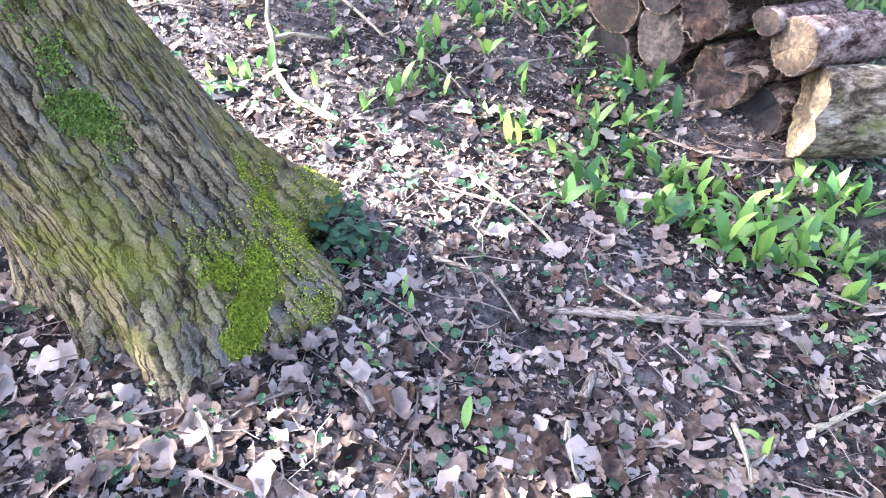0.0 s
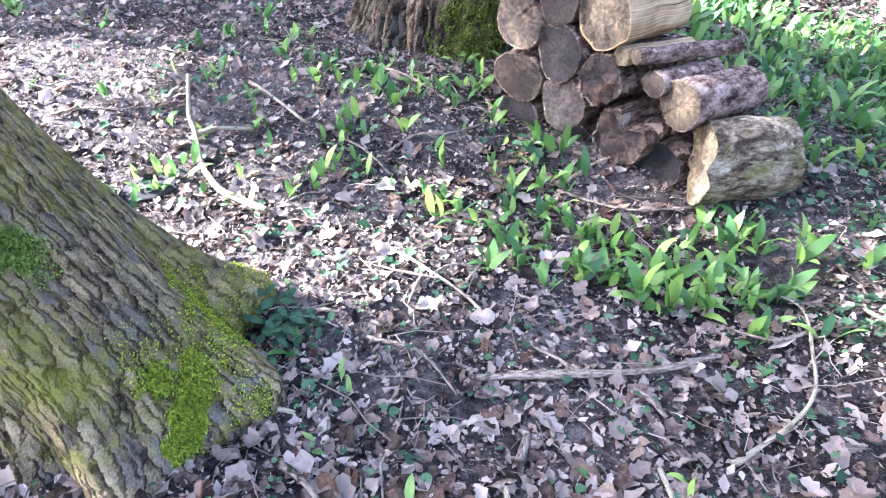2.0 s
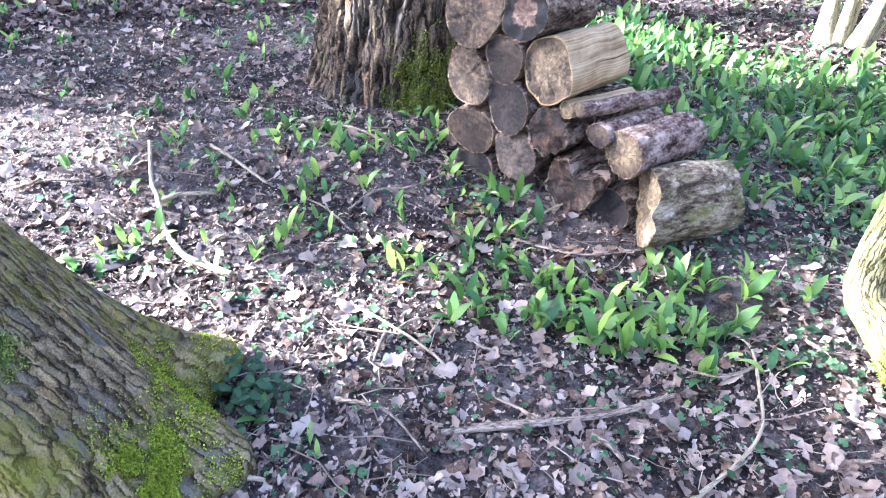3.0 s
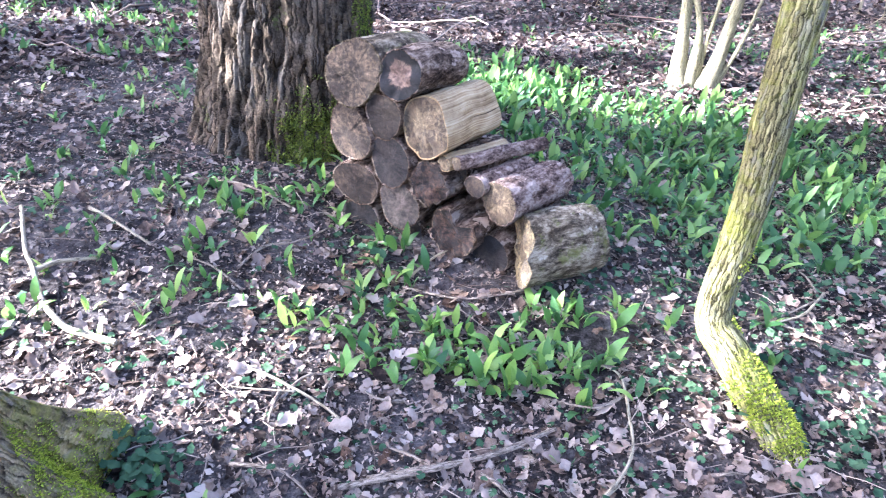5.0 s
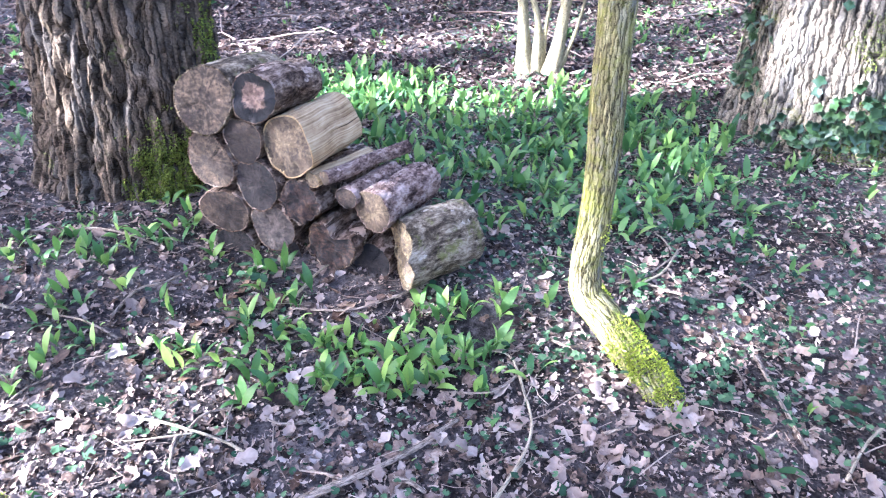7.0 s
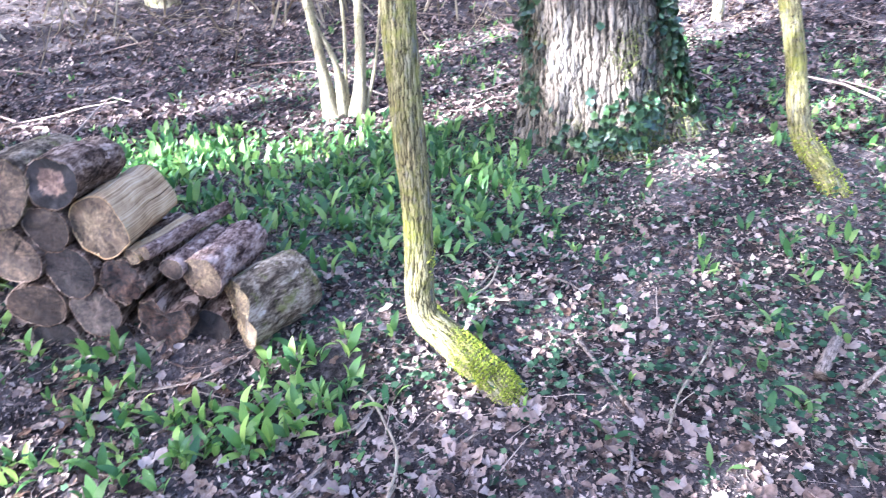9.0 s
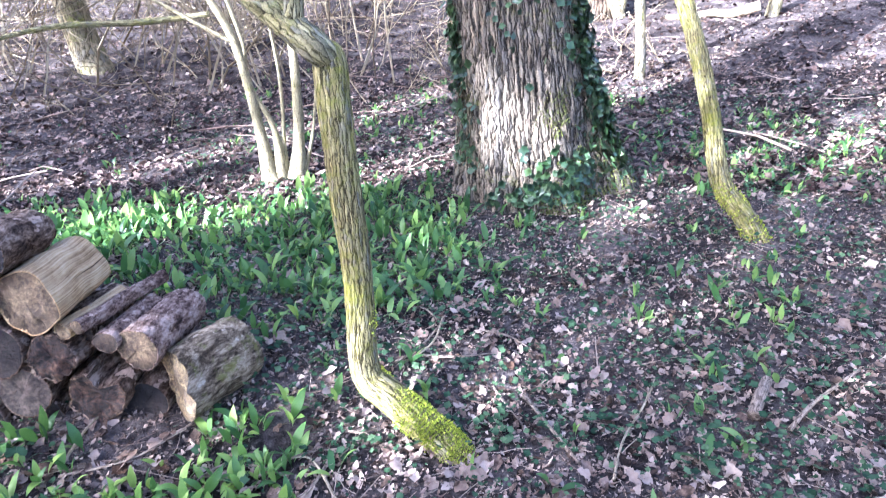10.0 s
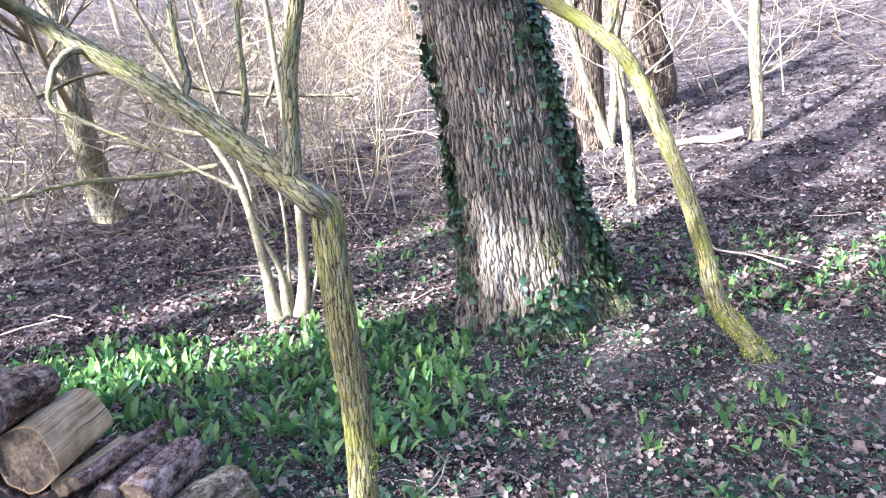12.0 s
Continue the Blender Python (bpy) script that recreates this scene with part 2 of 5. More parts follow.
def leaf_mat(name, stops, source="island", vein=0.15, rough=0.6, through=0.35, fine=60.0, gloss=0.3):
    m, nt, p = tree_of(name)
    if source == "island":
        r = nt.nodes.new("ShaderNodeNewGeometry").outputs["Random Per Island"]
    else:
        r = nt.nodes.new("ShaderNodeObjectInfo").outputs["Random"]
    ob = nt.nodes.new("ShaderNodeTexCoord").outputs["Object"]
    n = noise_at(nt, ob, fine, 4)
    col = ramp(nt, maths(nt, "ADD", maths(nt, "MULTIPLY", r, 1.0), maths(nt, "MULTIPLY", maths(nt, "SUBTRACT", n, 0.5), vein * 2)), stops)
    nt.links.new(col, p.inputs["Base Color"])
    p.inputs["Roughness"].default_value = rough
    p.inputs["Specular IOR Level"].default_value = gloss
    bumped(nt, p, n, 0.35, 0.003)
    tr = nt.nodes.new("ShaderNodeBsdfTranslucent")
    nt.links.new(col, tr.inputs[0])
    mx = nt.nodes.new("ShaderNodeMixShader")
    mx.inputs[0].default_value = through
    nt.links.new(p.outputs[0], mx.inputs[1])
    nt.links.new(tr.outputs[0], mx.inputs[2])
    nt.links.new(mx.outputs[0], nt.nodes["Material Output"].inputs[0])
    return m


def wood_mat(name, dark, mid, pale, crack=0.66):
    """Bare wood: straight fibres along the log, drying cracks and stains."""
    m, nt, p = tree_of(name)
    uv = nt.nodes.new("ShaderNodeTexCoord").outputs["UV"]
    fibre, fine = noise_at(nt, uv, 130.0, 4, (1, 0.006, 1)), noise_at(nt, uv, 420.0, 2, (1, 0.01, 1))
    stain = noise_at(nt, uv, 11.0, 5, (1, 0.45, 1), 0.65)
    f = maths(nt, "ADD", maths(nt, "MULTIPLY", fibre, 0.4), maths(nt, "ADD", maths(nt, "MULTIPLY", fine, 0.15), maths(nt, "MULTIPLY", stain, 0.45)))
    col = ramp(nt, f, [(0.38, dark), (0.48, mid), (0.60, pale)])
    gap = ramp(nt, noise_at(nt, uv, 55.0, 2, (1, 0.012, 1)), [(crack, (0, 0, 0)), (crack + 0.03, (1, 1, 1))])
    col = mixed(nt, gap, col, tuple(v * 0.3 for v in dark))
    nt.links.new(col, p.inputs["Base Color"])
    p.inputs["Roughness"].default_value = 0.85
    p.inputs["Specular IOR Level"].default_value = 0.1
    bumped(nt, p, maths(nt, "SUBTRACT", f, maths(nt, "MULTIPLY", gap, 0.6)), 0.9, 0.008)
    return m


def log_bark_mat(name, dark, mid, pale, along=0.35, peel=0.62, peel_col=None, moss=0.0):
    """Weathered bark of cut logs: ragged ridges, peeled patches, some moss."""
    m, nt, p = tree_of(name)
    uv = nt.nodes.new("ShaderNodeTexCoord").outputs["UV"]
    sh = nt.nodes.new("ShaderNodeVectorMath")
    nt.links.new(uv, sh.inputs[0])
    nt.links.new(nt.nodes.new("ShaderNodeObjectInfo").outputs["Random"], sh.inputs[1])
    uv = sh.outputs[0]
    a, b = noise_at(nt, uv, 26.0, 6, (1, along, 1), 0.72), noise_at(nt, uv, 85.0, 5, (1, along, 1), 0.7)
    c = noise_at(nt, uv, 7.0, 4)
    f = maths(nt, "ADD", maths(nt, "MULTIPLY", a, 0.5), maths(nt, "ADD", maths(nt, "MULTIPLY", b, 0.3), maths(nt, "MULTIPLY", c, 0.2)))
    col = ramp(nt, f, [(0.40, tuple(v * 0.3 for v in dark)), (0.455, dark), (0.51, mid), (0.57, pale)])
    off = ramp(nt, noise_at(nt, uv, 15.0, 6, (1, 0.7, 1), 0.6), [(peel, (0, 0, 0)), (peel + 0.02, (1, 1, 1))])
    col = mixed(nt, off, col, mixed(nt, b, tuple(v * 0.8 for v in (peel_col or pale)), tuple(v * 1.3 for v in (peel_col or pale))))
    if moss:
        w = ramp(nt, noise_at(nt, uv, 9.0, 6, rough=0.7), [(0.62 - moss * 0.3, (0, 0, 0)), (0.72 - moss * 0.3, (0.8, 0.8, 0.8))])
        col = mixed(nt, w, col, mixed(nt, b, (0.06, 0.065, 0.012), (0.19, 0.19, 0.05)))
    nt.links.new(col, p.inputs["Base Color"])
    p.inputs["Roughness"].default_value = 0.9
    p.inputs["Specular IOR Level"].default_value = 0.1
    bumped(nt, p, maths(nt, "SUBTRACT", f, maths(nt, "MULTIPLY", off, 0.12)), 1.0, 0.035)
    return m


def soil_mat():
    m, nt, p = tree_of("woodland_soil")
    ob = nt.nodes.new("ShaderNodeTexCoord").outputs["Object"]
    a, b, c = noise_at(nt, ob, 2.3, 5), noise_at(nt, ob, 28.0, 6, rough=0.7), noise_at(nt, ob, 140.0, 3)
    f = maths(nt, "ADD", maths(nt, "MULTIPLY", a, 0.4), maths(nt, "ADD", maths(nt, "MULTIPLY", b, 0.4), maths(nt, "MULTIPLY", c, 0.2)))
    col = ramp(nt, f, [(0.36, (0.005, 0.004, 0.0035)), (0.45, (0.020, 0.016, 0.014)), (0.53, (0.072, 0.060, 0.053)), (0.64, (0.18, 0.153, 0.135))])
    nt.links.new(col, p.inputs["Base Color"])
    p.inputs["Roughness"].default_value = 0.95
    p.inputs["Specular IOR Level"].default_value = 0.06
    bumped(nt, p, maths(nt, "ADD", b, maths(nt, "MULTIPLY", c, 0.4)), 0.8, 0.02)
    return m


def end_mat(name, pale, dark, rot=0.4, rings=80.0, rim=None):
    """End grain: rings round the pith, cracks and dark weathering."""
    m, nt, p = tree_of(name)
    ob = nt.nodes.new("ShaderNodeTexCoord").outputs["Object"]
    mp = node(nt, "ShaderNodeMapping", Scale=(1, 1, 0.0))
    nt.links.new(ob, mp.inputs[0])
    w = node(nt, "ShaderNodeTexWave", Scale=rings, Distortion=3.0, Detail=3.0)
    w.wave_type, w.rings_direction = "RINGS", "Z"
    nt.links.new(mp.outputs[0], w.inputs["Vector"])
    rnd = nt.nodes.new("ShaderNodeObjectInfo")
    sh = nt.nodes.new("ShaderNodeVectorMath")
    nt.links.new(ob, sh.inputs[0])
    nt.links.new(rnd.outputs["Location"], sh.inputs[1])
    a = noise_at(nt, sh.outputs[0], 15.0, 5)
    b = noise_at(nt, sh.outputs[0], 70.0, 4)
    grad = nt.nodes.new("ShaderNodeTexGradient")
    grad.gradient_type = "RADIAL"
    nt.links.new(mp.outputs[0], grad.inputs["Vector"])
    spoke = noise_at(nt, maths(nt, "ADD", grad.outputs["Fac"], maths(nt, "MULTIPLY", b, 0.02)), 26.0, 2)
    a = maths(nt, "ADD", maths(nt, "MULTIPLY", a, 0.7), maths(nt, "MULTIPLY", spoke, 0.3))
    f = maths(nt, "ADD", maths(nt, "MULTIPLY", w.outputs["Fac"], 0.06), maths(nt, "ADD", maths(nt, "MULTIPLY", b, 0.40), maths(nt, "MULTIPLY", a, 0.54)))
    col = ramp(nt, f, [(0.37 + 0.12 * rot, dark), (0.45 + 0.12 * rot, tuple(0.4 * x + 0.6 * y for x, y in zip(pale, dark))), (0.52 + 0.12 * rot, tuple(0.85 * x for x in pale)), (0.64 + 0.1 * rot, tuple(1.35 * x for x in pale))])
    shade = ramp(nt, rnd.outputs["Random"], [(0.0, (0.62, 0.62, 0.64)), (1.0, (1.1, 1.06, 1.0))])
    col = mixed(nt, 1.0, col, shade, "MULTIPLY")
    blot = ramp(nt, noise_at(nt, sh.outputs[0], 9.0, 4), [(0.50, (0, 0, 0)), (0.60, (0.65, 0.65, 0.65))])
    col = mixed(nt, blot, col, tuple(v * 1.2 for v in dark))
    split = noise_at(nt, maths(nt, "ADD", grad.outputs["Fac"], rnd.outputs["Random"]), 55.0, 3)
    col = mixed(nt, ramp(nt, split, [(0.60, (0, 0, 0)), (0.68, (0.75, 0.75, 0.75))]), col, tuple(v * 0.6 for v in dark))
    if rim:
        ln = nt.nodes.new("ShaderNodeVectorMath")
        ln.operation = "LENGTH"
        nt.links.new(mp.outputs[0], ln.inputs[0])
        edge = maths(nt, "ADD", ln.outputs["Value"], maths(nt, "MULTIPLY", a, 0.14))
        col = mixed(nt, ramp(nt, edge, [(0.118, (0, 0, 0)), (0.126, (1, 1, 1))]), col, rim)
    nt.links.new(col, p.inputs["Base Color"])
    p.inputs["Roughness"].default_value = 0.9
    bumped(nt, p, f, 0.9, 0.02)
    return m


SOIL = soil_mat()
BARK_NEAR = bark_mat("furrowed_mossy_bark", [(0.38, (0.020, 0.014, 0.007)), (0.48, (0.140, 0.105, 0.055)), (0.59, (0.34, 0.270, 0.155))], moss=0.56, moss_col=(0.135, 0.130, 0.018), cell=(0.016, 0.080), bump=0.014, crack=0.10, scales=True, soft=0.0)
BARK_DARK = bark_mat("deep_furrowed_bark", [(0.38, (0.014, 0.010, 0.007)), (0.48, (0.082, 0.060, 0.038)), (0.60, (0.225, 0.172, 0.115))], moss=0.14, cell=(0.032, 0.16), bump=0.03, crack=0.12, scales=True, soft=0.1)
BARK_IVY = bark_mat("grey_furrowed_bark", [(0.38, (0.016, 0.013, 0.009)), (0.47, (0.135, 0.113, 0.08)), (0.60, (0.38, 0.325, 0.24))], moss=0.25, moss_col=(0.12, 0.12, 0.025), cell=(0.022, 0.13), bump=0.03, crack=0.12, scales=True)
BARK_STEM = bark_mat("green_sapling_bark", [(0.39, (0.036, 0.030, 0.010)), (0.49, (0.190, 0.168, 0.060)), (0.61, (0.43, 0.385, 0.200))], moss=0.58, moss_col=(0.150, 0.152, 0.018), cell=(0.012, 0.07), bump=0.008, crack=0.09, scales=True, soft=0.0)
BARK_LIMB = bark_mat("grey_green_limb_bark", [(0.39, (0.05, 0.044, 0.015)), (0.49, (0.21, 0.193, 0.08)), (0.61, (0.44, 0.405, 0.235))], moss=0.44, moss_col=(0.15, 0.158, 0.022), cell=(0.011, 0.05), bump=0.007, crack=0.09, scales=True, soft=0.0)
BARK_PALE = bark_mat("pale_dry_bark", [(0.36, (0.14, 0.105, 0.062)), (0.47, (0.29, 0.235, 0.15)), (0.62, (0.47, 0.40, 0.275))], moss=0.12, cell=(0.012, 0.08), bump=0.002, crack=0.03)
BARK_SHRUB = bark_mat("shrub_bark", [(0.36, (0.08, 0.068, 0.032)), (0.47, (0.23, 0.198, 0.105)), (0.62, (0.42, 0.37, 0.225))], moss=0.3, moss_col=(0.17, 0.17, 0.03), cell=(0.008, 0.06), bump=0.004, crack=0.04)
BARK_LOG = log_bark_mat("flaking_log_bark", (0.048, 0.030, 0.019), (0.150, 0.102, 0.068), (0.31, 0.235, 0.170), 0.4, 0.60, (0.36, 0.27, 0.20))
BARK_LOG_GREY = log_bark_mat("grey_lichened_log_bark", (0.060, 0.044, 0.026), (0.170, 0.130, 0.082), (0.34, 0.28, 0.19), 0.45, 0.64, (0.40, 0.34, 0.25), 0.25)
SPLIT_WOOD = wood_mat("split_wood_grain", (0.120, 0.072, 0.032), (0.310, 0.212, 0.105), (0.52, 0.395, 0.225))
END_PALE = end_mat("cut_end_pale", (0.2025, 0.1485, 0.0938), (0.0255, 0.0173, 0.0112), 0.55)
END_DARK = end_mat("cut_end_weathered", (0.0814, 0.0566, 0.0371), (0.0124, 0.0092, 0.0071), 0.55)
END_ROT = end_mat("cut_end_rotten", (0.1377, 0.0765, 0.0459), (0.0092, 0.0071, 0.0061), 0.75)
END_BROWN = end_mat("cut_end_brown", (0.1155, 0.0784, 0.0490), (0.0182, 0.0126, 0.0084), 0.5)
END_GREY = end_mat("cut_end_grey", (0.1312, 0.1050, 0.0840), (0.0300, 0.0232, 0.0188), 0.35)
BARK_RED = log_bark_mat("reddish_log_bark", (0.085, 0.052, 0.038), (0.230, 0.158, 0.118), (0.40, 0.305, 0.240), 0.55, 0.64, (0.42, 0.31, 0.24))
END_BLACK = end_mat("cut_end_black", (0.0560, 0.0420, 0.0336), (0.0101, 0.0084, 0.0073), 0.5)
END_BUFF = end_mat("cut_end_buff", (0.2659, 0.2023, 0.1156), (0.0520, 0.0347, 0.0208), 0.5)
END_RIM = end_mat("cut_end_black_rim", (0.3680, 0.2560, 0.1840), (0.0800, 0.0480, 0.0360), 0.3, rim=(0.018, 0.016, 0.015))
END_TORN = end_mat("cut_end_torn", (0.50, 0.38, 0.18), (0.06, 0.042, 0.026), 0.5)
MOSS = leaf_mat("bright_moss", [(0.0, (0.075, 0.105, 0.010)), (0.35, (0.20, 0.25, 0.018)), (0.7, (0.36, 0.42, 0.03)), (1.0, (0.56, 0.60, 0.07))], through=0.3)
MOSS_FRESH = leaf_mat("fresh_moss", [(0.0, (0.075, 0.115, 0.018)), (0.5, (0.20, 0.28, 0.045)), (1.0, (0.40, 0.50, 0.11))], through=0.3)
MOSS_MID = leaf_mat("olive_moss", [(0.0, (0.060, 0.080, 0.012)), (0.5, (0.155, 0.185, 0.022)), (1.0, (0.33, 0.37, 0.05))], through=0.25)
MOSS_DARK = leaf_mat("dull_moss", [(0.0, (0.05, 0.065, 0.012)), (0.5, (0.11, 0.13, 0.02)), (1.0, (0.20, 0.22, 0.04))], through=0.2)
DRY = leaf_mat("dry_leaf", [(0.0, (0.012, 0.008, 0.006)), (0.18, (0.058, 0.039, 0.028)), (0.34, (0.155, 0.108, 0.080)), (0.70, (0.275, 0.210, 0.163)), (1.0, (0.39, 0.315, 0.25))], vein=0.3, through=0.2, gloss=0.08)
DRY_FAR = leaf_mat("dark_dry_leaf", [(0.0, (0.010, 0.006, 0.005)), (0.35, (0.036, 0.022, 0.018)), (0.65, (0.150, 0.105, 0.084)), (0.92, (0.27, 0.205, 0.165)), (1.0, (0.38, 0.30, 0.23))], vein=0.3, through=0.2, gloss=0.08)
DRY_ONE = leaf_mat("dry_leaf_single", [(0.0, (0.066, 0.037, 0.022)), (0.4, (0.150, 0.096, 0.062)), (0.8, (0.230, 0.165, 0.115)), (1.0, (0.32, 0.25, 0.185))], source="object", vein=0.6, through=0.2, fine=9.0, gloss=0.1)
GARLIC = leaf_mat("garlic_leaf", [(0.0, (0.028, 0.080, 0.022)), (0.55, (0.088, 0.180, 0.044)), (1.0, (0.26, 0.38, 0.095))], rough=0.35, through=0.48, fine=25, gloss=0.4)
GARLIC_ONE = leaf_mat("garlic_leaf_single", [(0.0, (0.040, 0.105, 0.026)), (0.5, (0.115, 0.225, 0.046)), (1.0, (0.29, 0.41, 0.085))], source="object", rough=0.35, through=0.4, fine=25, gloss=0.4)
HERB = leaf_mat("herb_leaf", [(0.0, (0.018, 0.042, 0.021)), (0.6, (0.046, 0.088, 0.042)), (1.0, (0.105, 0.165, 0.078))], rough=0.6, through=0.25, gloss=0.08)
IVY = leaf_mat("ivy_leaf", [(0.0, (0.012, 0.030, 0.013)), (0.6, (0.028, 0.062, 0.022)), (1.0, (0.070, 0.120, 0.040))], rough=0.35, through=0.15, gloss=0.5)
TWIG = leaf_mat("dry_twig", [(0.0, (0.063, 0.0405, 0.0288)), (0.5, (0.171, 0.1233, 0.09)), (1.0, (0.342, 0.27, 0.198))], through=0.0, rough=0.8)
BRUSH = leaf_mat("bare_brush", [(0.0, (0.06, 0.042, 0.022)), (0.5, (0.20, 0.155, 0.085)), (1.0, (0.42, 0.355, 0.22))], through=0.0, rough=0.85)
STICK = bark_mat("stick_bark", [(0.33, (0.10, 0.072, 0.05)), (0.5, (0.24, 0.185, 0.135)), (0.64, (0.40, 0.33, 0.25))], cell=(0.008, 0.04), bump=0.002, crack=0.08)
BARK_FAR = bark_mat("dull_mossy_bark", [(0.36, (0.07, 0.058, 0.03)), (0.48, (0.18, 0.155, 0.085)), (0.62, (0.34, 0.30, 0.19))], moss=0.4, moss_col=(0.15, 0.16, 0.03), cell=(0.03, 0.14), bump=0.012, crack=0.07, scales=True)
STONE = bark_mat("grey_stone", [(0.33, (0.07, 0.062, 0.06)), (0.5, (0.13, 0.118, 0.115)), (0.66, (0.21, 0.19, 0.185))], cell=(0.03, 0.03), bump=0.004, crack=0.01)


# ---- ground ----
def axis(lo, hi, step, far):
    mid = np.arange(lo, hi, step)
    out = np.geomspace(step, far, 42)
    return np.concatenate([(lo - np.cumsum(out * 0.55))[::-1], mid, hi + np.cumsum(out * 0.55)])


gx, gy = axis(-2.2, 5.6, 0.03, 90.0), axis(-0.4, 6.2, 0.03, 90.0)
XX, YY = np.meshgrid(gx, gy)
ZZ = height(XX, YY)
nx, ny = len(gx), len(gy)
q = (np.arange(ny - 1)[:, None] * nx + np.arange(nx - 1)[None]).ravel()
ground = new("ground", mesh_from("ground", np.stack([XX.ravel(), YY.ravel(), ZZ.ravel()], 1), np.stack([q, q + 1, q + nx + 1, q + nx], 1), SOIL))
tagged(ground, "dark bare woodland soil rising to a wooded slope", "ground", kind="structure")


# ---- leaf shapes ----
def blade(length, width, rows, wide, lift, fold, lobes=0.0, seed=0):
    """A leaf along +y from its stalk: wide(t) is its half width, lift(t) its height, fold its V."""
    r = np.random.default_rng(seed)
    v, f = [], []
    for i in range(rows + 1):
        t = i / rows
        w = width * wide(t) * (1 + lobes * (1 if i % 2 else -1) * (0.6 + 0.4 * r.random()))
        y, z = lift(t)
        j = 0.15 * width * (r.random(2) - 0.5)
        v += [(-w, y * length + j[0], z * length + fold * w), (0, y * length, z * length), (w, y * length + j[1], z * length + fold * w)]
    for i in range(rows):
        a = 3 * i
        f += [(a, a + 1, a + 4, a + 3), (a + 1, a + 2, a + 5, a + 4)]
    return np.array(v), f


def oval(t):
    return max(0.06, math.sin(math.pi * (0.06 + 0.90 * t) ** 0.8))


def curl(k, bend):
    return lambda t: (t - 0.5, bend * (t - 0.5) ** 2 + 0.06 * math.sin(7 * t + k))


def crumpled(seed, rows, cols):
    """A broad dead leaf, curled and crumpled, with an uneven rim and a sunk midrib."""
    r = np.random.default_rng(seed)
    t, s = np.meshgrid(np.linspace(0, 1, rows + 1), np.linspace(-1, 1, cols + 1), indexing="ij")
    wide = np.vectorize(oval)(t) * (0.26 + 0.10 * r.random())
    rim = 1 + np.abs(s) ** 2 * (0.30 * np.sin(t * (9 + 5 * r.random()) + 6 * r.random()) + 0.25 * (r.random(t.shape) - 0.5))
    x, y = s * wide * rim, t - 0.5 + 0.10 * (np.abs(s) - 0.4) * (r.random() - 0.2) + 0.04 * (r.random(t.shape) - 0.5)
    q = np.stack([x * 3.4, y * 3.4, np.full_like(x, seed * 1.7)], -1)
    z = 0.10 * vnoise(q, seed) + 0.05 * vnoise(q * 2.3, seed + 1) * np.abs(s)
    z = z + 1.6 * (r.random() - 0.35) * x ** 2 + 0.55 * (r.random() - 0.4) * (t - 0.5) ** 2 - 0.03 * np.exp(-(s / 0.2) ** 2)
    v = np.stack([x, y, z], -1).reshape(-1, 3)
    c = cols + 1
    return v, [(i * c + j, i * c + j + 1, (i + 1) * c + j + 1, (i + 1) * c + j) for i in range(rows) for j in range(cols)]


DRY_LEAVES = [crumpled(k, 6, 4) for k in range(7)] + [blade(1, 0.30, 6, oval, curl(k, b), fo, lo, k) for k, (b, fo, lo) in enumerate([(0.5, 0.4, 0.28), (-0.5, 0.2, 0.35), (1.2, 0.9, 0.2), (-0.9, -0.5, 0.3)])]
SCRAPS = [blade(1, 0.30, 2, oval, curl(k, b), 0.5, 0.1, k) for k, b in enumerate((0.6, -0.7, 1.0))]


def ground_points(n, lo, hi, a0=-25, a1=148, power=1.0):
    """Points on the ground in a fan round the walk's start, denser near it."""
    r = lo + (hi - lo) * rng.random(n) ** power
    a = np.radians(a0 + (a1 - a0) * rng.random(n))
    x, y = 0.1 + r * np.cos(a), -0.1 + r * np.sin(a)
    return np.stack([x, y, height(x, y)], 1)


TREES_AT = [(-0.52, 1.24, 0.29), (0.45, 3.5, 0.46), (4.22, 2.4, 0.48)]


BARE = [(1.36, 1.62, 0.12), (1.25, 1.50, 0.08), (0.25, 1.18, 0.05), (0.33, 1.12, 0.04)]


def clear(p, extra=0.0):
    keep = np.ones(len(p), bool)
    for x, y, r in TREES_AT + BARE:
        keep &= np.hypot(p[:, 0] - x, p[:, 1] - y) > r + extra
    return p[keep]


def scatter(name, temps, p, smin, smax, tilt, lift, mat, label, category):
    n = len(p)
    rot = turns(rng.random(n) * 6.283, (rng.random(n) - 0.5) * 2 * tilt, (rng.random(n) - 0.5) * 2 * tilt)
    size = smin + (smax - smin) * rng.random(n) ** 1.5
    p = p.copy()
    p[:, 2] += lift * (0.3 + rng.random(n))
    return stuff(name, temps, p, rot, size, mat, label, category)


# litter: small scraps under, whole leaves above, a coarser layer far off
scatter("leaf_scraps", SCRAPS, clear(ground_points(60000, 0.35, 9.0, power=0.85)), 0.012, 0.048, 0.8, 0.015, DRY, "small brown scraps of dead leaves covering the soil", "leaf litter")
scatter("leaf_litter", DRY_LEAVES, clear(ground_points(13000, 0.35, 10.0, power=0.85)), 0.025, 0.08, 0.6, 0.024, DRY, "dry brown fallen leaves lying on the soil", "leaf litter")
scatter("far_leaf_litter", SCRAPS, clear(ground_points(90000, 5.0, 38.0, -30, 120, 1.3)), 0.03, 0.10, 0.6, 0.03, DRY_FAR, "brown leaf litter on the far slope", "leaf litter")

scatter("leaf_crumbs", SCRAPS, clear(ground_points(95000, 0.35, 6.0, power=0.9)), 0.006, 0.022, 0.9, 0.014, DRY, "fine crumbs of dead leaf and bark", "leaf litter")

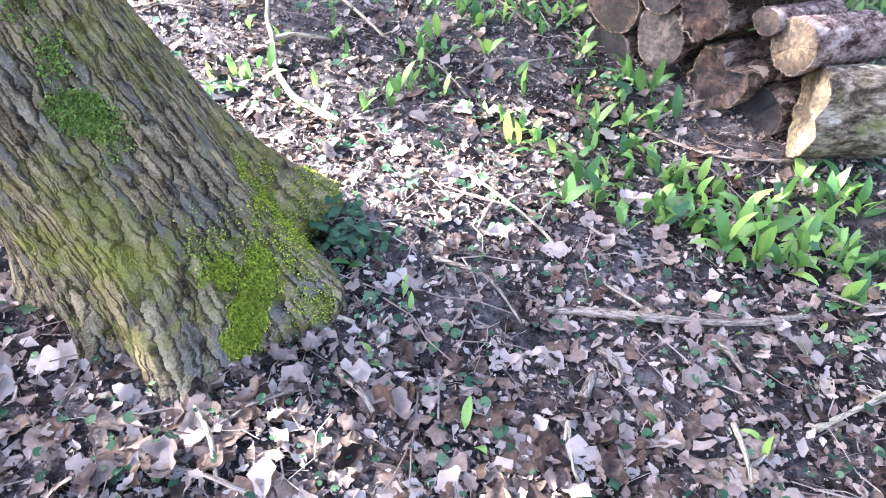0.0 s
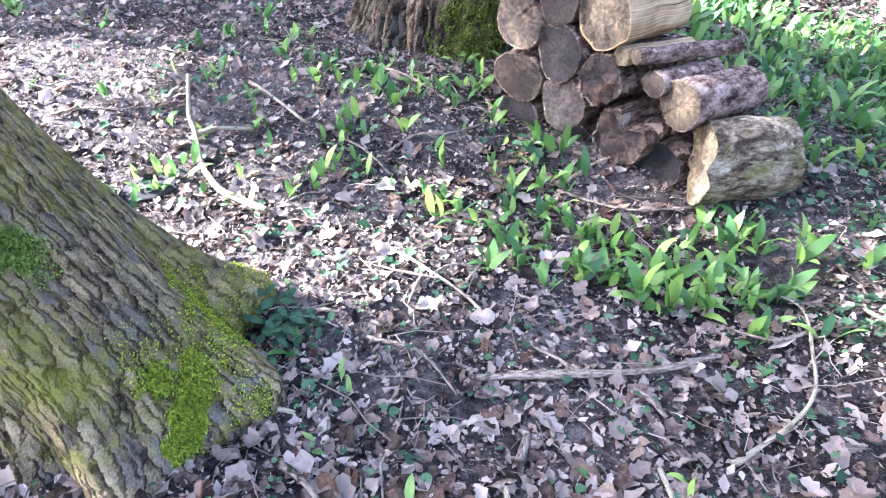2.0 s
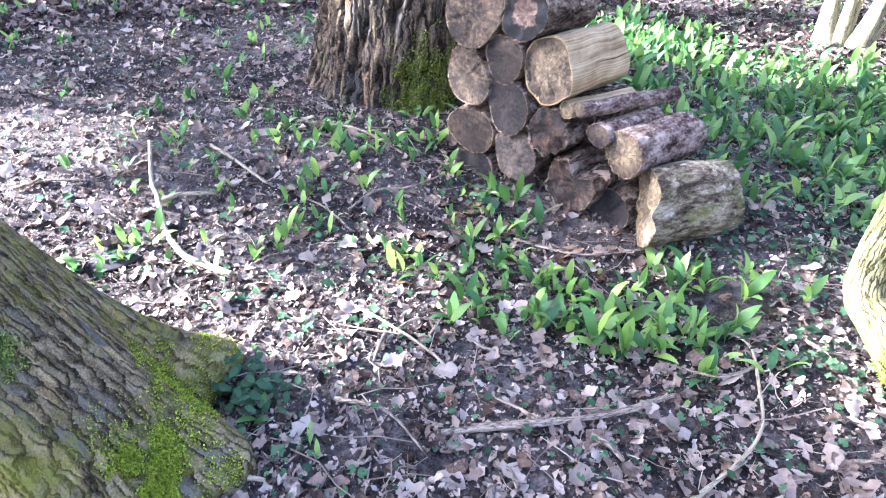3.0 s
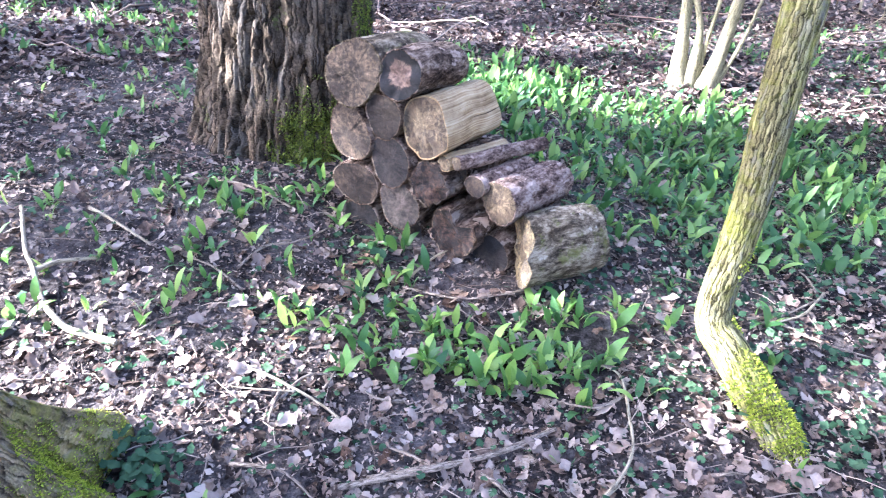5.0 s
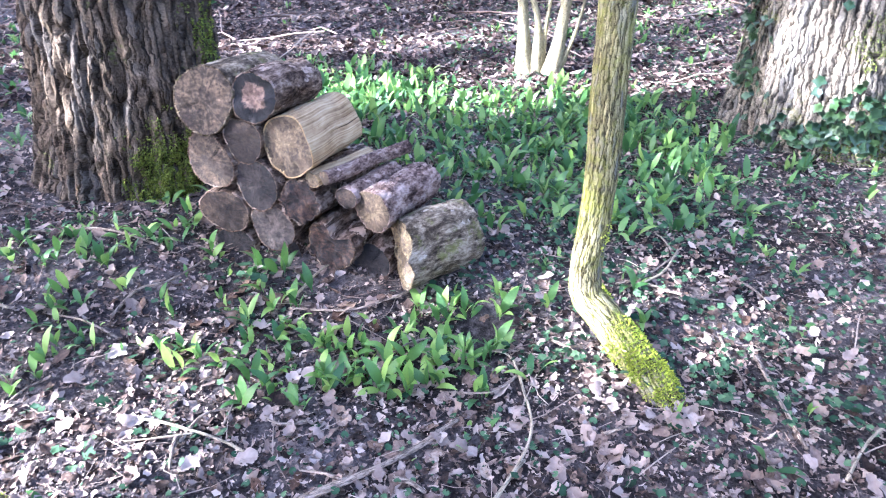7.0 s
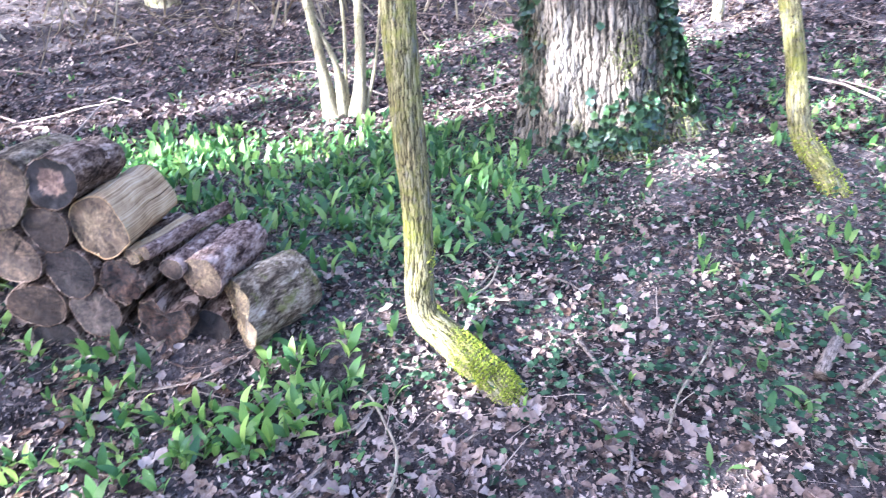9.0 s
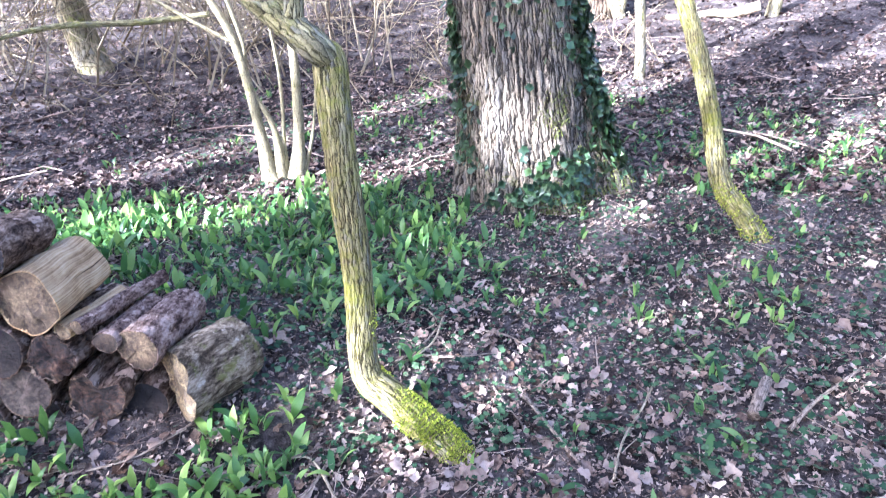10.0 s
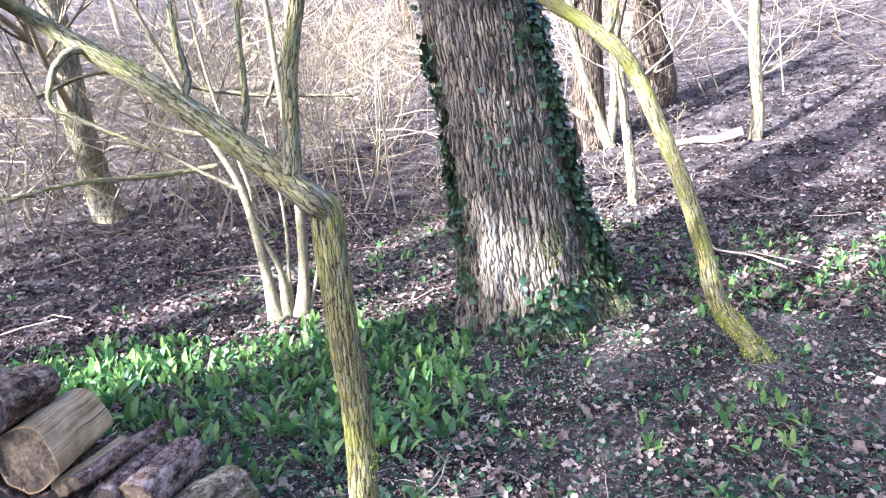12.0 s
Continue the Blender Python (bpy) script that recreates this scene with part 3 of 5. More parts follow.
# fallen twigs and stalks
def twig_temps(k, n=4, wob=0.12, thick=1.0):
    out = []
    for i in range(k):
        r = np.random.default_rng(50 + i)
        pts = [(wob * (r.random() - 0.5), y, 0.5 * wob * (r.random() - 0.3)) for y in np.linspace(-0.5, 0.5, n)]
        V, F, _, _ = tube(pts, [0.011 * thick, 0.010 * thick, 0.009 * thick, 0.006 * thick][:n], 4, n)
        out.append((V.reshape(-1, 3), F.tolist()))
    return out


TWIGS = twig_temps(6)
STALKS = twig_temps(5, 4, 0.3, 0.9)
scatter("fallen_twigs", TWIGS, clear(ground_points(1700, 0.4, 9.0)), 0.06, 0.26, 0.08, 0.02, TWIG, "thin dry twigs and stalks strewn on the ground", "twigs")
scatter("dry_stalks", STALKS, clear(ground_points(5200, 0.4, 9.0, power=0.9)), 0.04, 0.16, 0.14, 0.02, TWIG, "fine dry stalks and grass strewn over the litter", "stalks")
scatter("far_fallen_branches", TWIGS, ground_points(700, 5.0, 30.0, -25, 115), 0.25, 1.1, 0.12, 0.08, TWIG, "dry fallen branches on the far slope", "branches")


# ---- trees ----
def flare(roots, amount, fall, twist=0.0, base_s=0.0):
    """Buttress roots: (angle, width, size) rows, fading with height."""
    def fn(a, s):
        k = np.exp(-(s - base_s).clip(0) / fall)
        out = np.ones_like(a) + amount * k
        for at, w, size in roots:
            d = np.angle(np.exp(1j * (a - at - twist * s)))
            out = out + size * np.exp(-(d / w) ** 2) * np.exp(-(s - base_s).clip(0) / (fall * 1.3))
        return out
    return fn


def branching(base, way, length, radius, levels, seed, out, spread=0.6, wob=0.14, sides=4, kids=4):
    """Bare branches, gathered as tubes into out (a list of vertex and face arrays)."""
    r = np.random.default_rng(seed)
    way = np.array(way, float) / np.linalg.norm(way)
    pts = [np.array(base, float)]
    d = way.copy()
    for i in range(4):
        d = d + wob * r.normal(size=3) + np.array((0, 0, 0.04))
        d /= np.linalg.norm(d)
        pts.append(pts[-1] + d * length / 4)
    V, F, _, _ = tube(pts, [radius, radius * 0.85, radius * 0.7, radius * 0.55, radius * 0.3], sides, 5)
    out.append((V.reshape(-1, 3), F))
    if levels:
        for k in range(kids):
            i = r.integers(1, 5)
            nd = d + spread * 1.6 * r.normal(size=3) * np.array((1, 1, 0.6)) + way * 0.5
            branching(pts[i], nd, length * (0.45 + 0.3 * r.random()), radius * 0.5, levels - 1, seed * 31 + k + 1, out, spread, wob, max(3, sides - 1), kids)


def joined(parts):
    vs, fs, base = [], [], 0
    for v, f in parts:
        vs.append(v)
        fs.append(f + base)
        base += len(v)
    return np.concatenate(vs), np.concatenate(fs)


def moss_patch(tree, V, way, picks, seed, size=0.012, mat=MOSS, label="cushion of bright yellow-green moss"):
    """Tufts of moss on a trunk's skin; picks: (x, y, z, radius, tufts) rows."""
    r = np.random.default_rng(seed)
    skin, out = V.reshape(-1, 3) + np.array(tree.location), way.reshape(-1, 3)
    idx = []
    for x, y, z, rad, n in picks:
        d = np.linalg.norm((skin - (x, y, z)) * (1, 1, 0.75), axis=1) / (rad * (1 + 0.55 * vnoise(skin * 18, seed) + 0.35 * vnoise(skin * 45, seed + 1)))
        w = np.clip(1.15 - d, 0, 0.5)
        if w.sum() > 0:
            idx.append(r.choice(len(w), n, p=w / w.sum()))
    idx = np.concatenate(idx)
    n = len(idx)
    pos = V.reshape(-1, 3)[idx] + 0.003 * r.normal(size=(n, 3))
    z = out[idx] + 0.55 * r.normal(size=(n, 3))
    z /= np.linalg.norm(z, axis=1)[:, None]
    x = np.cross(z, (0.3, 0.4, 0.87))
    x /= np.linalg.norm(x, axis=1)[:, None]
    rot = np.stack([x, np.cross(z, x), z], 2)
    tuft = [(np.array(((-0.35, 0, 0), (0.35, 0, 0), (0.0, 0.1, 1.0), (0, -0.35, 0), (0, 0.35, 0), (0.1, 0, 0.9))), [(0, 1, 2), (3, 4, 5)])]
    v, f = gather(tuft, pos, rot, size * (0.5 + r.random(n)))
    return piece("moss", mesh_from("moss", v, f, mat), tree, label)


def big_tree(name, label, base, axis_pts, radii, roots, mat, seg, ring, depth, k, stretch, flare_by=(0.25, 0.25)):
    t = thing(name, base, label, "tree")
    P = [np.array(p) - np.array(base) for p in axis_pts]
    V, F, uv, way = tube(P, radii, seg, ring, flare(roots, *flare_by, base_s=0.15), bark_relief(depth, k, stretch, 3))
    v, f = capped(V, F)
    piece("trunk", mesh_from("trunk", v, f, mat, uv), t)
    return t, V, way


# the mossy leaning tree by which the walk starts
near_tree, nV, nway = big_tree("mossy_leaning_tree", "leaning tree with furrowed brown bark and bright moss", (-0.5, 1.22, 0),
    [(-0.50, 1.25, -0.15), (-0.53, 1.24, 0.02), (-0.60, 1.205, 0.3), (-0.72, 1.15, 0.66), (-0.89, 1.08, 1.2), (-1.2, 0.96, 2.2), (-1.5, 0.9, 3.6), (-1.9, 0.9, 6.0)],
    [0.27, 0.255, 0.225, 0.20, 0.19, 0.18, 0.17, 0.12],
    [(radians(a), w, s) for a, w, s in ((-46, 0.24, 0.75), (-103, 0.36, 0.60), (-138, 0.3, 0.30), (-161, 0.24, 0.62), (166, 0.15, 0.35), (109, 0.3, 0.6), (40, 0.4, 0.3))],
    BARK_NEAR, 360, 560, 0.0048, 42, 4.2, (0.05, 0.18))

# the broad tree behind the stack
log_tree, lV, lway = big_tree("furrowed_tree", "stout tree with deeply furrowed dark bark beside the log stack", (0.48, 3.52, 0),
    [(0.46, 3.55, -0.15), (0.46, 3.54, 0.1), (0.48, 3.52, 0.4), (0.50, 3.5, 0.9), (0.52, 3.5, 1.5), (0.55, 3.5, 3.0), (0.6, 3.6, 7.0)],
    [0.43, 0.42, 0.405, 0.395, 0.39, 0.36, 0.25],
    [(radians(a), w, s) for a, w, s in ((88, 0.28, 0.34), (125, 0.2, 0.16), (-165, 0.3, 0.2), (-60, 0.35, 0.2), (30, 0.4, 0.2))],
    BARK_DARK, 300, 340, 0.034, 22, 5.5, (0.06, 0.35))

# the ivy-clad tree
ivy_tree, iV, iway = big_tree("ivy_clad_tree", "tall grey furrowed tree trunk with ivy climbing it", (4.25, 2.38, 0.05),
    [(4.29, 2.33, -0.15), (4.28, 2.35, 0.1), (4.25, 2.38, 0.6), (4.22, 2.42, 1.2), (4.18, 2.48, 1.9), (4.13, 2.54, 2.5), (4.0, 2.7, 4.5), (3.9, 2.8, 8.0)],
    [0.44, 0.43, 0.42, 0.40, 0.385, 0.375, 0.33, 0.2],
    [(radians(a), w, s) for a, w, s in ((38, 0.3, 0.42), (95, 0.22, 0.22), (150, 0.28, 0.22), (-146, 0.32, 0.75), (-50, 0.4, 0.2))],
    BARK_IVY, 200, 300, 0.024, 24, 5.0, (0.08, 0.50))


# ---- stems ----
SKINS = {}


def stem(name, label, pts, radii, mat, seg=24, ring=90, depth=0.004, k=70, category="tree", group=""):
    t = thing(name, pts[0], label, category, group)
    P = [np.array(p) - np.array(pts[0]) for p in pts]
    V, F, uv, way = tube(P, radii, seg, ring, None, bark_relief(depth * 0.7, k, 5.0, 9))
    v, f = capped(V, F)
    piece("trunk", mesh_from("trunk", v, f, mat, uv), t)
    SKINS[t.name] = (V, way)
    return t


def limb(t, pts, radii, mat, seg=14, ring=40, depth=0.003, name="branch"):
    P = [np.array(p) - np.array(t.location) for p in pts]
    return piece(name, tube_mesh(name, P, radii, seg, ring, mat, relief=bark_relief(depth, 80, 5.0, 4)), t)


elder = stem("crooked_sapling", "crooked mossy sapling bent near its foot, with green-yellow bark",
    [(1.672, 0.955, -0.06), (1.655, 1.10, 0.06), (1.625, 1.30, 0.18), (1.608, 1.385, 0.235), (1.612, 1.41, 0.33), (1.624, 1.41, 0.50), (1.630, 1.41, 0.70), (1.624, 1.415, 0.90), (1.625, 1.42, 1.10), (1.635, 1.435, 1.25), (1.655, 1.455, 1.34), (1.655, 1.465, 1.39), (1.640, 1.475, 1.42)],
    [0.066, 0.064, 0.060, 0.057, 0.054, 0.052, 0.053, 0.055, 0.054, 0.055, 0.056, 0.050, 0.016], BARK_STEM, 40, 200)
limb(elder, [(1.675, 1.445, 1.345), (1.662, 1.462, 1.365), (1.601, 1.464, 1.421), (1.551, 1.604, 1.543), (1.452, 1.814, 1.727), (1.373, 1.974, 1.863), (1.279, 2.132, 1.985), (1.189, 2.280, 2.107), (0.85, 2.1, 2.25), (0.7, 2.2, 2.45)], [0.014, 0.042, 0.050, 0.047, 0.042, 0.036, 0.031, 0.026, 0.019, 0.014], BARK_LIMB, 22, 110)
limb(elder, [(1.57, 1.51, 1.47), (1.59, 1.51, 1.57), (1.60, 1.50, 1.70), (1.62, 1.49, 1.86), (1.65, 1.46, 2.03), (1.69, 1.43, 2.29)], [0.034, 0.03, 0.027, 0.026, 0.025, 0.018], BARK_LIMB, 16, 60)
limb(elder, [(1.27, 2.12, 1.98), (1.20, 2.11, 1.96), (1.15, 2.11, 1.90), (1.12, 2.10, 1.80), (1.19, 2.05, 1.74), (1.37, 1.92, 1.61)], [0.012, 0.012, 0.011, 0.009, 0.007, 0.004], BARK_LIMB, 8, 30)
limb(elder, [(1.42, 1.84, 1.76), (1.46, 1.84, 1.85), (1.45, 1.85, 1.96), (1.46, 1.87, 2.10)], [0.016, 0.014, 0.013, 0.009], BARK_LIMB, 8, 24)
limb(elder, [(1.52, 1.69, 1.62), (1.56, 1.68, 1.73), (1.58, 1.69, 1.92), (1.61, 1.71, 2.12)], [0.013, 0.012, 0.011, 0.008], BARK_LIMB, 8, 24)

sapling = stem("leaning_sapling", "slender mossy sapling leaning over from a kinked foot",
    [(4.13, 0.66, -0.03), (4.10, 0.80, 0.2), (4.07, 0.94, 0.40), (4.05, 1.03, 0.8), (4.03, 1.11, 1.1), (4.0, 1.22, 1.43), (3.96, 1.38, 1.83), (3.91, 1.59, 2.06), (3.86, 1.81, 2.23), (3.7, 2.3, 2.7)],
    [0.065, 0.062, 0.058, 0.052, 0.05, 0.047, 0.045, 0.043, 0.04, 0.03], BARK_STEM, 20, 110)
limb(sapling, [(3.93, 1.5, 1.97), (3.95, 1.45, 2.1), (3.96, 1.42, 2.3), (3.97, 1.35, 2.8)], [0.03, 0.027, 0.025, 0.02], BARK_STEM, 12, 24)

shrub = thing("pale_shrub", (3.42, 4.24, 0.05), "pale many-stemmed shrub with a sunlit knuckled foot", "shrub")
for k, (pts, rad) in enumerate([
        ([(3.40, 4.24, 0.0), (3.37, 4.27, 0.2), (3.35, 4.28, 0.54), (3.28, 4.32, 1.2), (3.13, 4.43, 1.66), (2.97, 4.54, 2.18), (2.7, 4.7, 3.0)], [0.13, 0.070, 0.042, 0.034, 0.026, 0.018, 0.012]),
        ([(3.50, 4.17, 0.0), (3.55, 4.13, 0.2), (3.58, 4.11, 0.40), (3.61, 4.09, 0.77), (3.62, 4.08, 1.33), (3.6, 4.1, 2.2), (3.6, 4.1, 3.2)], [0.13, 0.075, 0.050, 0.040, 0.032, 0.025, 0.015]),
        ([(3.43, 4.21, 0.0), (3.44, 4.21, 0.52), (3.32, 4.30, 0.92), (3.32, 4.29, 1.24), (3.2, 4.4, 2.0), (3.1, 4.4, 2.8)], [0.08, 0.024, 0.019, 0.017, 0.013, 0.008]),
        ([(3.54, 4.13, 0.0), (3.68, 4.03, 0.5), (3.76, 3.97, 1.1)], [0.03, 0.012, 0.006]),
        ([(3.47, 4.20, 0.0), (3.49, 4.18, 0.4), (3.52, 4.16, 1.0), (3.46, 4.2, 1.8)], [0.05, 0.016, 0.013, 0.007]),
        ([(3.28, 4.30, 1.2), (3.1, 4.45, 1.35), (2.8, 4.7, 1.6), (2.4, 5.0, 1.75)], [0.016, 0.013, 0.010, 0.006]),
        ([(3.13, 4.43, 1.66), (2.9, 4.6, 1.75), (2.5, 4.9, 2.0)], [0.018, 0.014, 0.008]),
        ]):
    limb(shrub, pts, rad, BARK_SHRUB, 10, 36, 0.002, "stem" if k < 5 else "branch")

    if k == 6:
        for pts2, rad2 in (([(2.24, 5.11, 2.05), (2.6, 4.87, 2.19), (3.01, 4.6, 2.07), (3.47, 4.28, 1.94), (4.14, 3.84, 1.86)], [0.012, 0.014, 0.016, 0.018, 0.012]),
                           ([(3.55, 4.23, 1.83), (3.68, 4.14, 2.17), (3.87, 4.02, 2.54), (3.95, 3.95, 3.0)], [0.018, 0.016, 0.014, 0.01]),
                           ([(3.20, 4.46, 1.42), (2.81, 4.73, 1.40), (2.32, 5.05, 1.41), (1.94, 5.31, 1.34)], [0.02, 0.024, 0.02, 0.014]),
                           ([(2.25, 5.10, 1.93), (2.2, 5.13, 2.2), (2.14, 5.17, 2.52)], [0.010, 0.009, 0.006])):
            limb(shrub, pts2, rad2, BARK_FAR if rad2[0] < 0.02 else BARK_LIMB, 8, 30, 0.002)


def bare_tree(name, label, base, way, length, radius, seed, mat, twig_mat, levels=3, kids=4, spread=0.6, clear_to=0.35, sway=0.02):
    """A bare tree: a tapering trunk, and branches from its upper part joined as one crown."""
    t = thing(name, base, label, "tree", "trees of the wood")
    way = np.array(way, float) / np.linalg.norm(way)
    r = np.random.default_rng(seed)
    P = [np.zeros(3) - way * 0.2] + [way * length * s + sway * length * r.normal(size=3) * (1, 1, 0.2) for s in (0.06, 0.25, 0.5, 0.75, 1.0)]
    R = [radius * f for f in (1.35, 1.12, 1.0, 0.8, 0.55, 0.2)]
    piece("trunk", tube_mesh("trunk", P, R, 14, 40, mat, relief=bark_relief(radius * 0.06, 6 / radius, 4.0, seed)), t)
    out = []
    C, _ = spline(P, 60)
    for k in range(10 if levels > 1 else 6):
        s = clear_to + (0.97 - clear_to) * (k + r.random()) / 10
        a = r.random() * 6.283
        branching(C[int(s * 59)], (math.cos(a), math.sin(a), 0.35 + 0.5 * r.random()), length * (0.22 + 0.25 * (1 - s)), radius * 0.38 * (1.1 - 0.6 * s), levels - 1, seed * 17 + k, out, spread, kids=kids)
    v, f = joined(out)
    piece("crown", mesh_from("crown", v, f, twig_mat), t, "bare twiggy crown")
    return t


# trees standing on the slope ahead
bare_tree("far_mossy_tree", "mossy leaning tree at the thicket's edge", (4.55, 9.42, hz(4.55, 9.42)), (-0.10, 0.04, 1), 6.0, 0.19, 11, BARK_FAR, BRUSH, 3, sway=0.02)
bare_tree("far_tree", "brown tree trunk on the slope", (10.75, 5.05, hz(10.75, 5.05)), (-0.02, -0.05, 1), 8.0, 0.24, 12, BARK_DARK, BRUSH, 3, sway=0.006)
bare_tree("far_tree", "grey tree trunk on the slope", (14.0, 5.3, hz(14.0, 5.3)), (0, 0, 1), 9.0, 0.28, 13, BARK_DARK, BRUSH, 3, sway=0.006)
bare_tree("thin_far_tree", "thin mossy tree at the foot of a fallen log", (11.2, 2.6, hz(11.2, 2.6)), (0.0, -0.03, 1), 6.0, 0.085, 14, BARK_FAR, BRUSH, 3, sway=0.008)
bare_tree("thin_far_tree", "slender mossy stem before the slope", (7.84, 3.1, hz(7.84, 3.1)), (0.0, 0.02, 1), 4.5, 0.055, 15, BARK_FAR, BRUSH, 3, sway=0.008)
bare_tree("thin_far_tree", "mossy stem leaning beside a thick trunk", (10.2, 5.2, hz(10.2, 5.2)), (-0.1, 0.16, 1), 5.0, 0.10, 16, BARK_FAR, BRUSH, 3, sway=0.008)


# the many-stemmed tree on the slope
clump = thing("clumped_tree", (10.6, 4.95, hz(10.6, 4.95)), "mossy many-stemmed tree on the slope", "tree")
for pts, rad in (([(10.72, 4.68, 0.7), (10.57, 4.97, 1.72), (10.47, 5.16, 2.81), (10.4, 5.3, 4.5)], [0.10, 0.085, 0.075, 0.05]),
                 ([(10.74, 4.64, 0.6), (10.60, 4.91, 1.16), (10.44, 5.22, 1.47), (10.23, 5.63, 1.65)], [0.09, 0.07, 0.06, 0.04]),
                 ([(10.70, 4.75, 0.7), (10.78, 4.62, 1.7), (10.80, 4.6, 3.0), (10.9, 4.4, 4.6)], [0.09, 0.075, 0.06, 0.04])):
    limb(clump, pts, rad, BARK_FAR, 12, 40, 0.006, "stem")


# ---- moss and ivy on the trunks ----
def share(deg):
    return (deg / 360.0) % 1.0


moss_patch(near_tree, nV, nway, [(-0.302, 1.034, 0.09, 0.042, 3400), (-0.31, 1.015, 0.06, 0.04, 1800), (-0.315, 0.99, 0.03, 0.036, 1200), (-0.295, 1.06, 0.12, 0.045, 1800), (-0.28, 1.09, 0.15, 0.045, 1200), (-0.335, 1.05, 0.17, 0.035, 800), (-0.345, 1.05, 0.20, 0.035, 420)], 21, 0.0075)
moss_patch(near_tree, nV, nway, [(-0.253, 1.209, 0.17, 0.09, 1500), (-0.29, 1.29, 0.20, 0.10, 2000), (-0.187, 1.12, 0.063, 0.06, 600), (-0.24, 1.45, 0.05, 0.13, 2000), (-0.38, 1.055, 0.25, 0.05, 400), (-0.31, 1.10, 0.22, 0.08, 500)], 22, 0.0055, MOSS, "film of yellow-green moss")
moss_patch(near_tree, nV, nway, [(-0.515, 1.015, 0.565, 0.036, 1700), (-0.50, 1.02, 0.53, 0.034, 1100), (-0.535, 1.03, 0.65, 0.03, 500), (-0.56, 1.03, 0.75, 0.035, 400), (-0.47, 1.04, 0.50, 0.04, 300)], 25, 0.006, MOSS_FRESH, "cushion of fresh green moss")
moss_patch(log_tree, lV, lway, [(0.50, 3.06, 0.30, 0.16, 3200), (0.58, 3.06, 0.22, 0.14, 2600), (0.45, 3.08, 0.20, 0.12, 1600), (0.82, 3.26, 0.82, 0.14, 1200), (0.66, 3.10, 0.36, 0.10, 900)], 23, 0.011, MOSS_MID, "film of dull olive moss")
moss_patch(ivy_tree, iV, iway, [(4.133, 1.891, 0.2, 0.18, 1500), (4.476, 1.80, 0.12, 0.15, 1200), (4.0, 1.99, 0.1, 0.12, 700), (4.037, 2.0, 0.75, 0.12, 500)], 24, 0.011, MOSS_DARK, "film of dull olive moss")


eV, eway = SKINS[elder.name]
moss_patch(elder, eV, eway, [(1.65, 1.07, 0.09, 0.09, 1700), (1.64, 1.18, 0.16, 0.09, 1000), (1.66, 0.99, 0.03, 0.08, 1400), (1.66, 1.36, 0.24, 0.05, 260), (1.645, 1.13, 0.13, 0.08, 1300), (1.655, 1.40, 0.46, 0.05, 160)], 26, 0.008)
sV, sway_of = SKINS[sapling.name]
moss_patch(sapling, sV, sway_of, [(4.11, 0.72, 0.08, 0.12, 700), (4.08, 0.9, 0.3, 0.10, 300)], 27, 0.012)


def ivy_leaf(seed):
    r = np.random.default_rng(seed)
    v = [(0, -0.2, 0)]
    for i in range(10):
        a = -math.pi / 2 + 2 * math.pi * (i + 0.5) / 10
        rad = (0.5 if i % 2 else 0.33) * (0.75 + 0.25 * math.sin(a)) * (0.9 + 0.2 * r.random())
        v.append((rad * math.cos(a), rad * math.sin(a), 0.12 * rad * (r.random() - 0.3)))
    return np.array(v), [(0, 1 + i, 1 + (i + 1) % 10) for i in range(10)]


IVY_LEAVES = [ivy_leaf(s) for s in (11, 12, 13)]


def ivy_on(tree, V, way, picks, n, seed, smin, smax):
    r = np.random.default_rng(seed)
    nr, ns, _ = V.shape
    pos, rot = [], []
    w = np.array([p[3] for p in picks], float)
    for p in r.choice(len(picks), n, p=w / w.sum()):
        cs, ca, rad, _ = picks[p]
        ring = int(np.clip((cs + 0.5 * rad[0] * r.normal()) * nr, 0, nr - 1))
        seg = int(((ca + 0.5 * rad[1] * r.normal()) % 1.0) * ns) % ns
        z = way[ring, seg] + 0.45 * r.normal(size=3) + np.array((0, 0, 0.35))
        z /= np.linalg.norm(z)
        y = np.array((0, 0, -1.0)) + 0.5 * r.normal(size=3)
        x = np.cross(y, z)
        x /= np.linalg.norm(x)
        pos.append(V[ring, seg] + way[ring, seg] * (0.01 + 0.05 * r.random() ** 2))
        rot.append(np.stack([x, np.cross(z, x), z], 1))
    v, f = gather(IVY_LEAVES, np.array(pos), np.array(rot), smin + (smax - smin) * r.random(n))
    ob = piece("ivy", mesh_from("ivy", v, f, IVY), tree, "dark green climbing ivy leaves")
    return tagged(ob, kind="stuff")


ivy_on(ivy_tree, iV, iway, [(0.30, share(203), (0.10, 0.05), 3), (0.40, share(198), (0.10, 0.06), 4), (0.50, share(196), (0.10, 0.06), 4), (0.60, share(192), (0.09, 0.06), 3), (0.69, share(192), (0.07, 0.06), 2),
                            (0.30, share(222), (0.10, 0.06), 4), (0.22, share(215), (0.06, 0.08), 3), (0.45, share(48), (0.12, 0.04), 1.6), (0.60, share(44), (0.10, 0.04), 2), (0.28, share(62), (0.08, 0.05), 1), (0.21, share(150), (0.05, 0.10), 1.2), (0.50, share(160), (0.12, 0.08), 0.3), (0.63, share(165), (0.10, 0.08), 0.4), (0.47, share(118), (0.08, 0.06), 0.3), (0.42, share(50), (0.10, 0.04), 2), (0.18, share(125), (0.03, 0.12), 1)], 2500, 31, 0.05, 0.10)


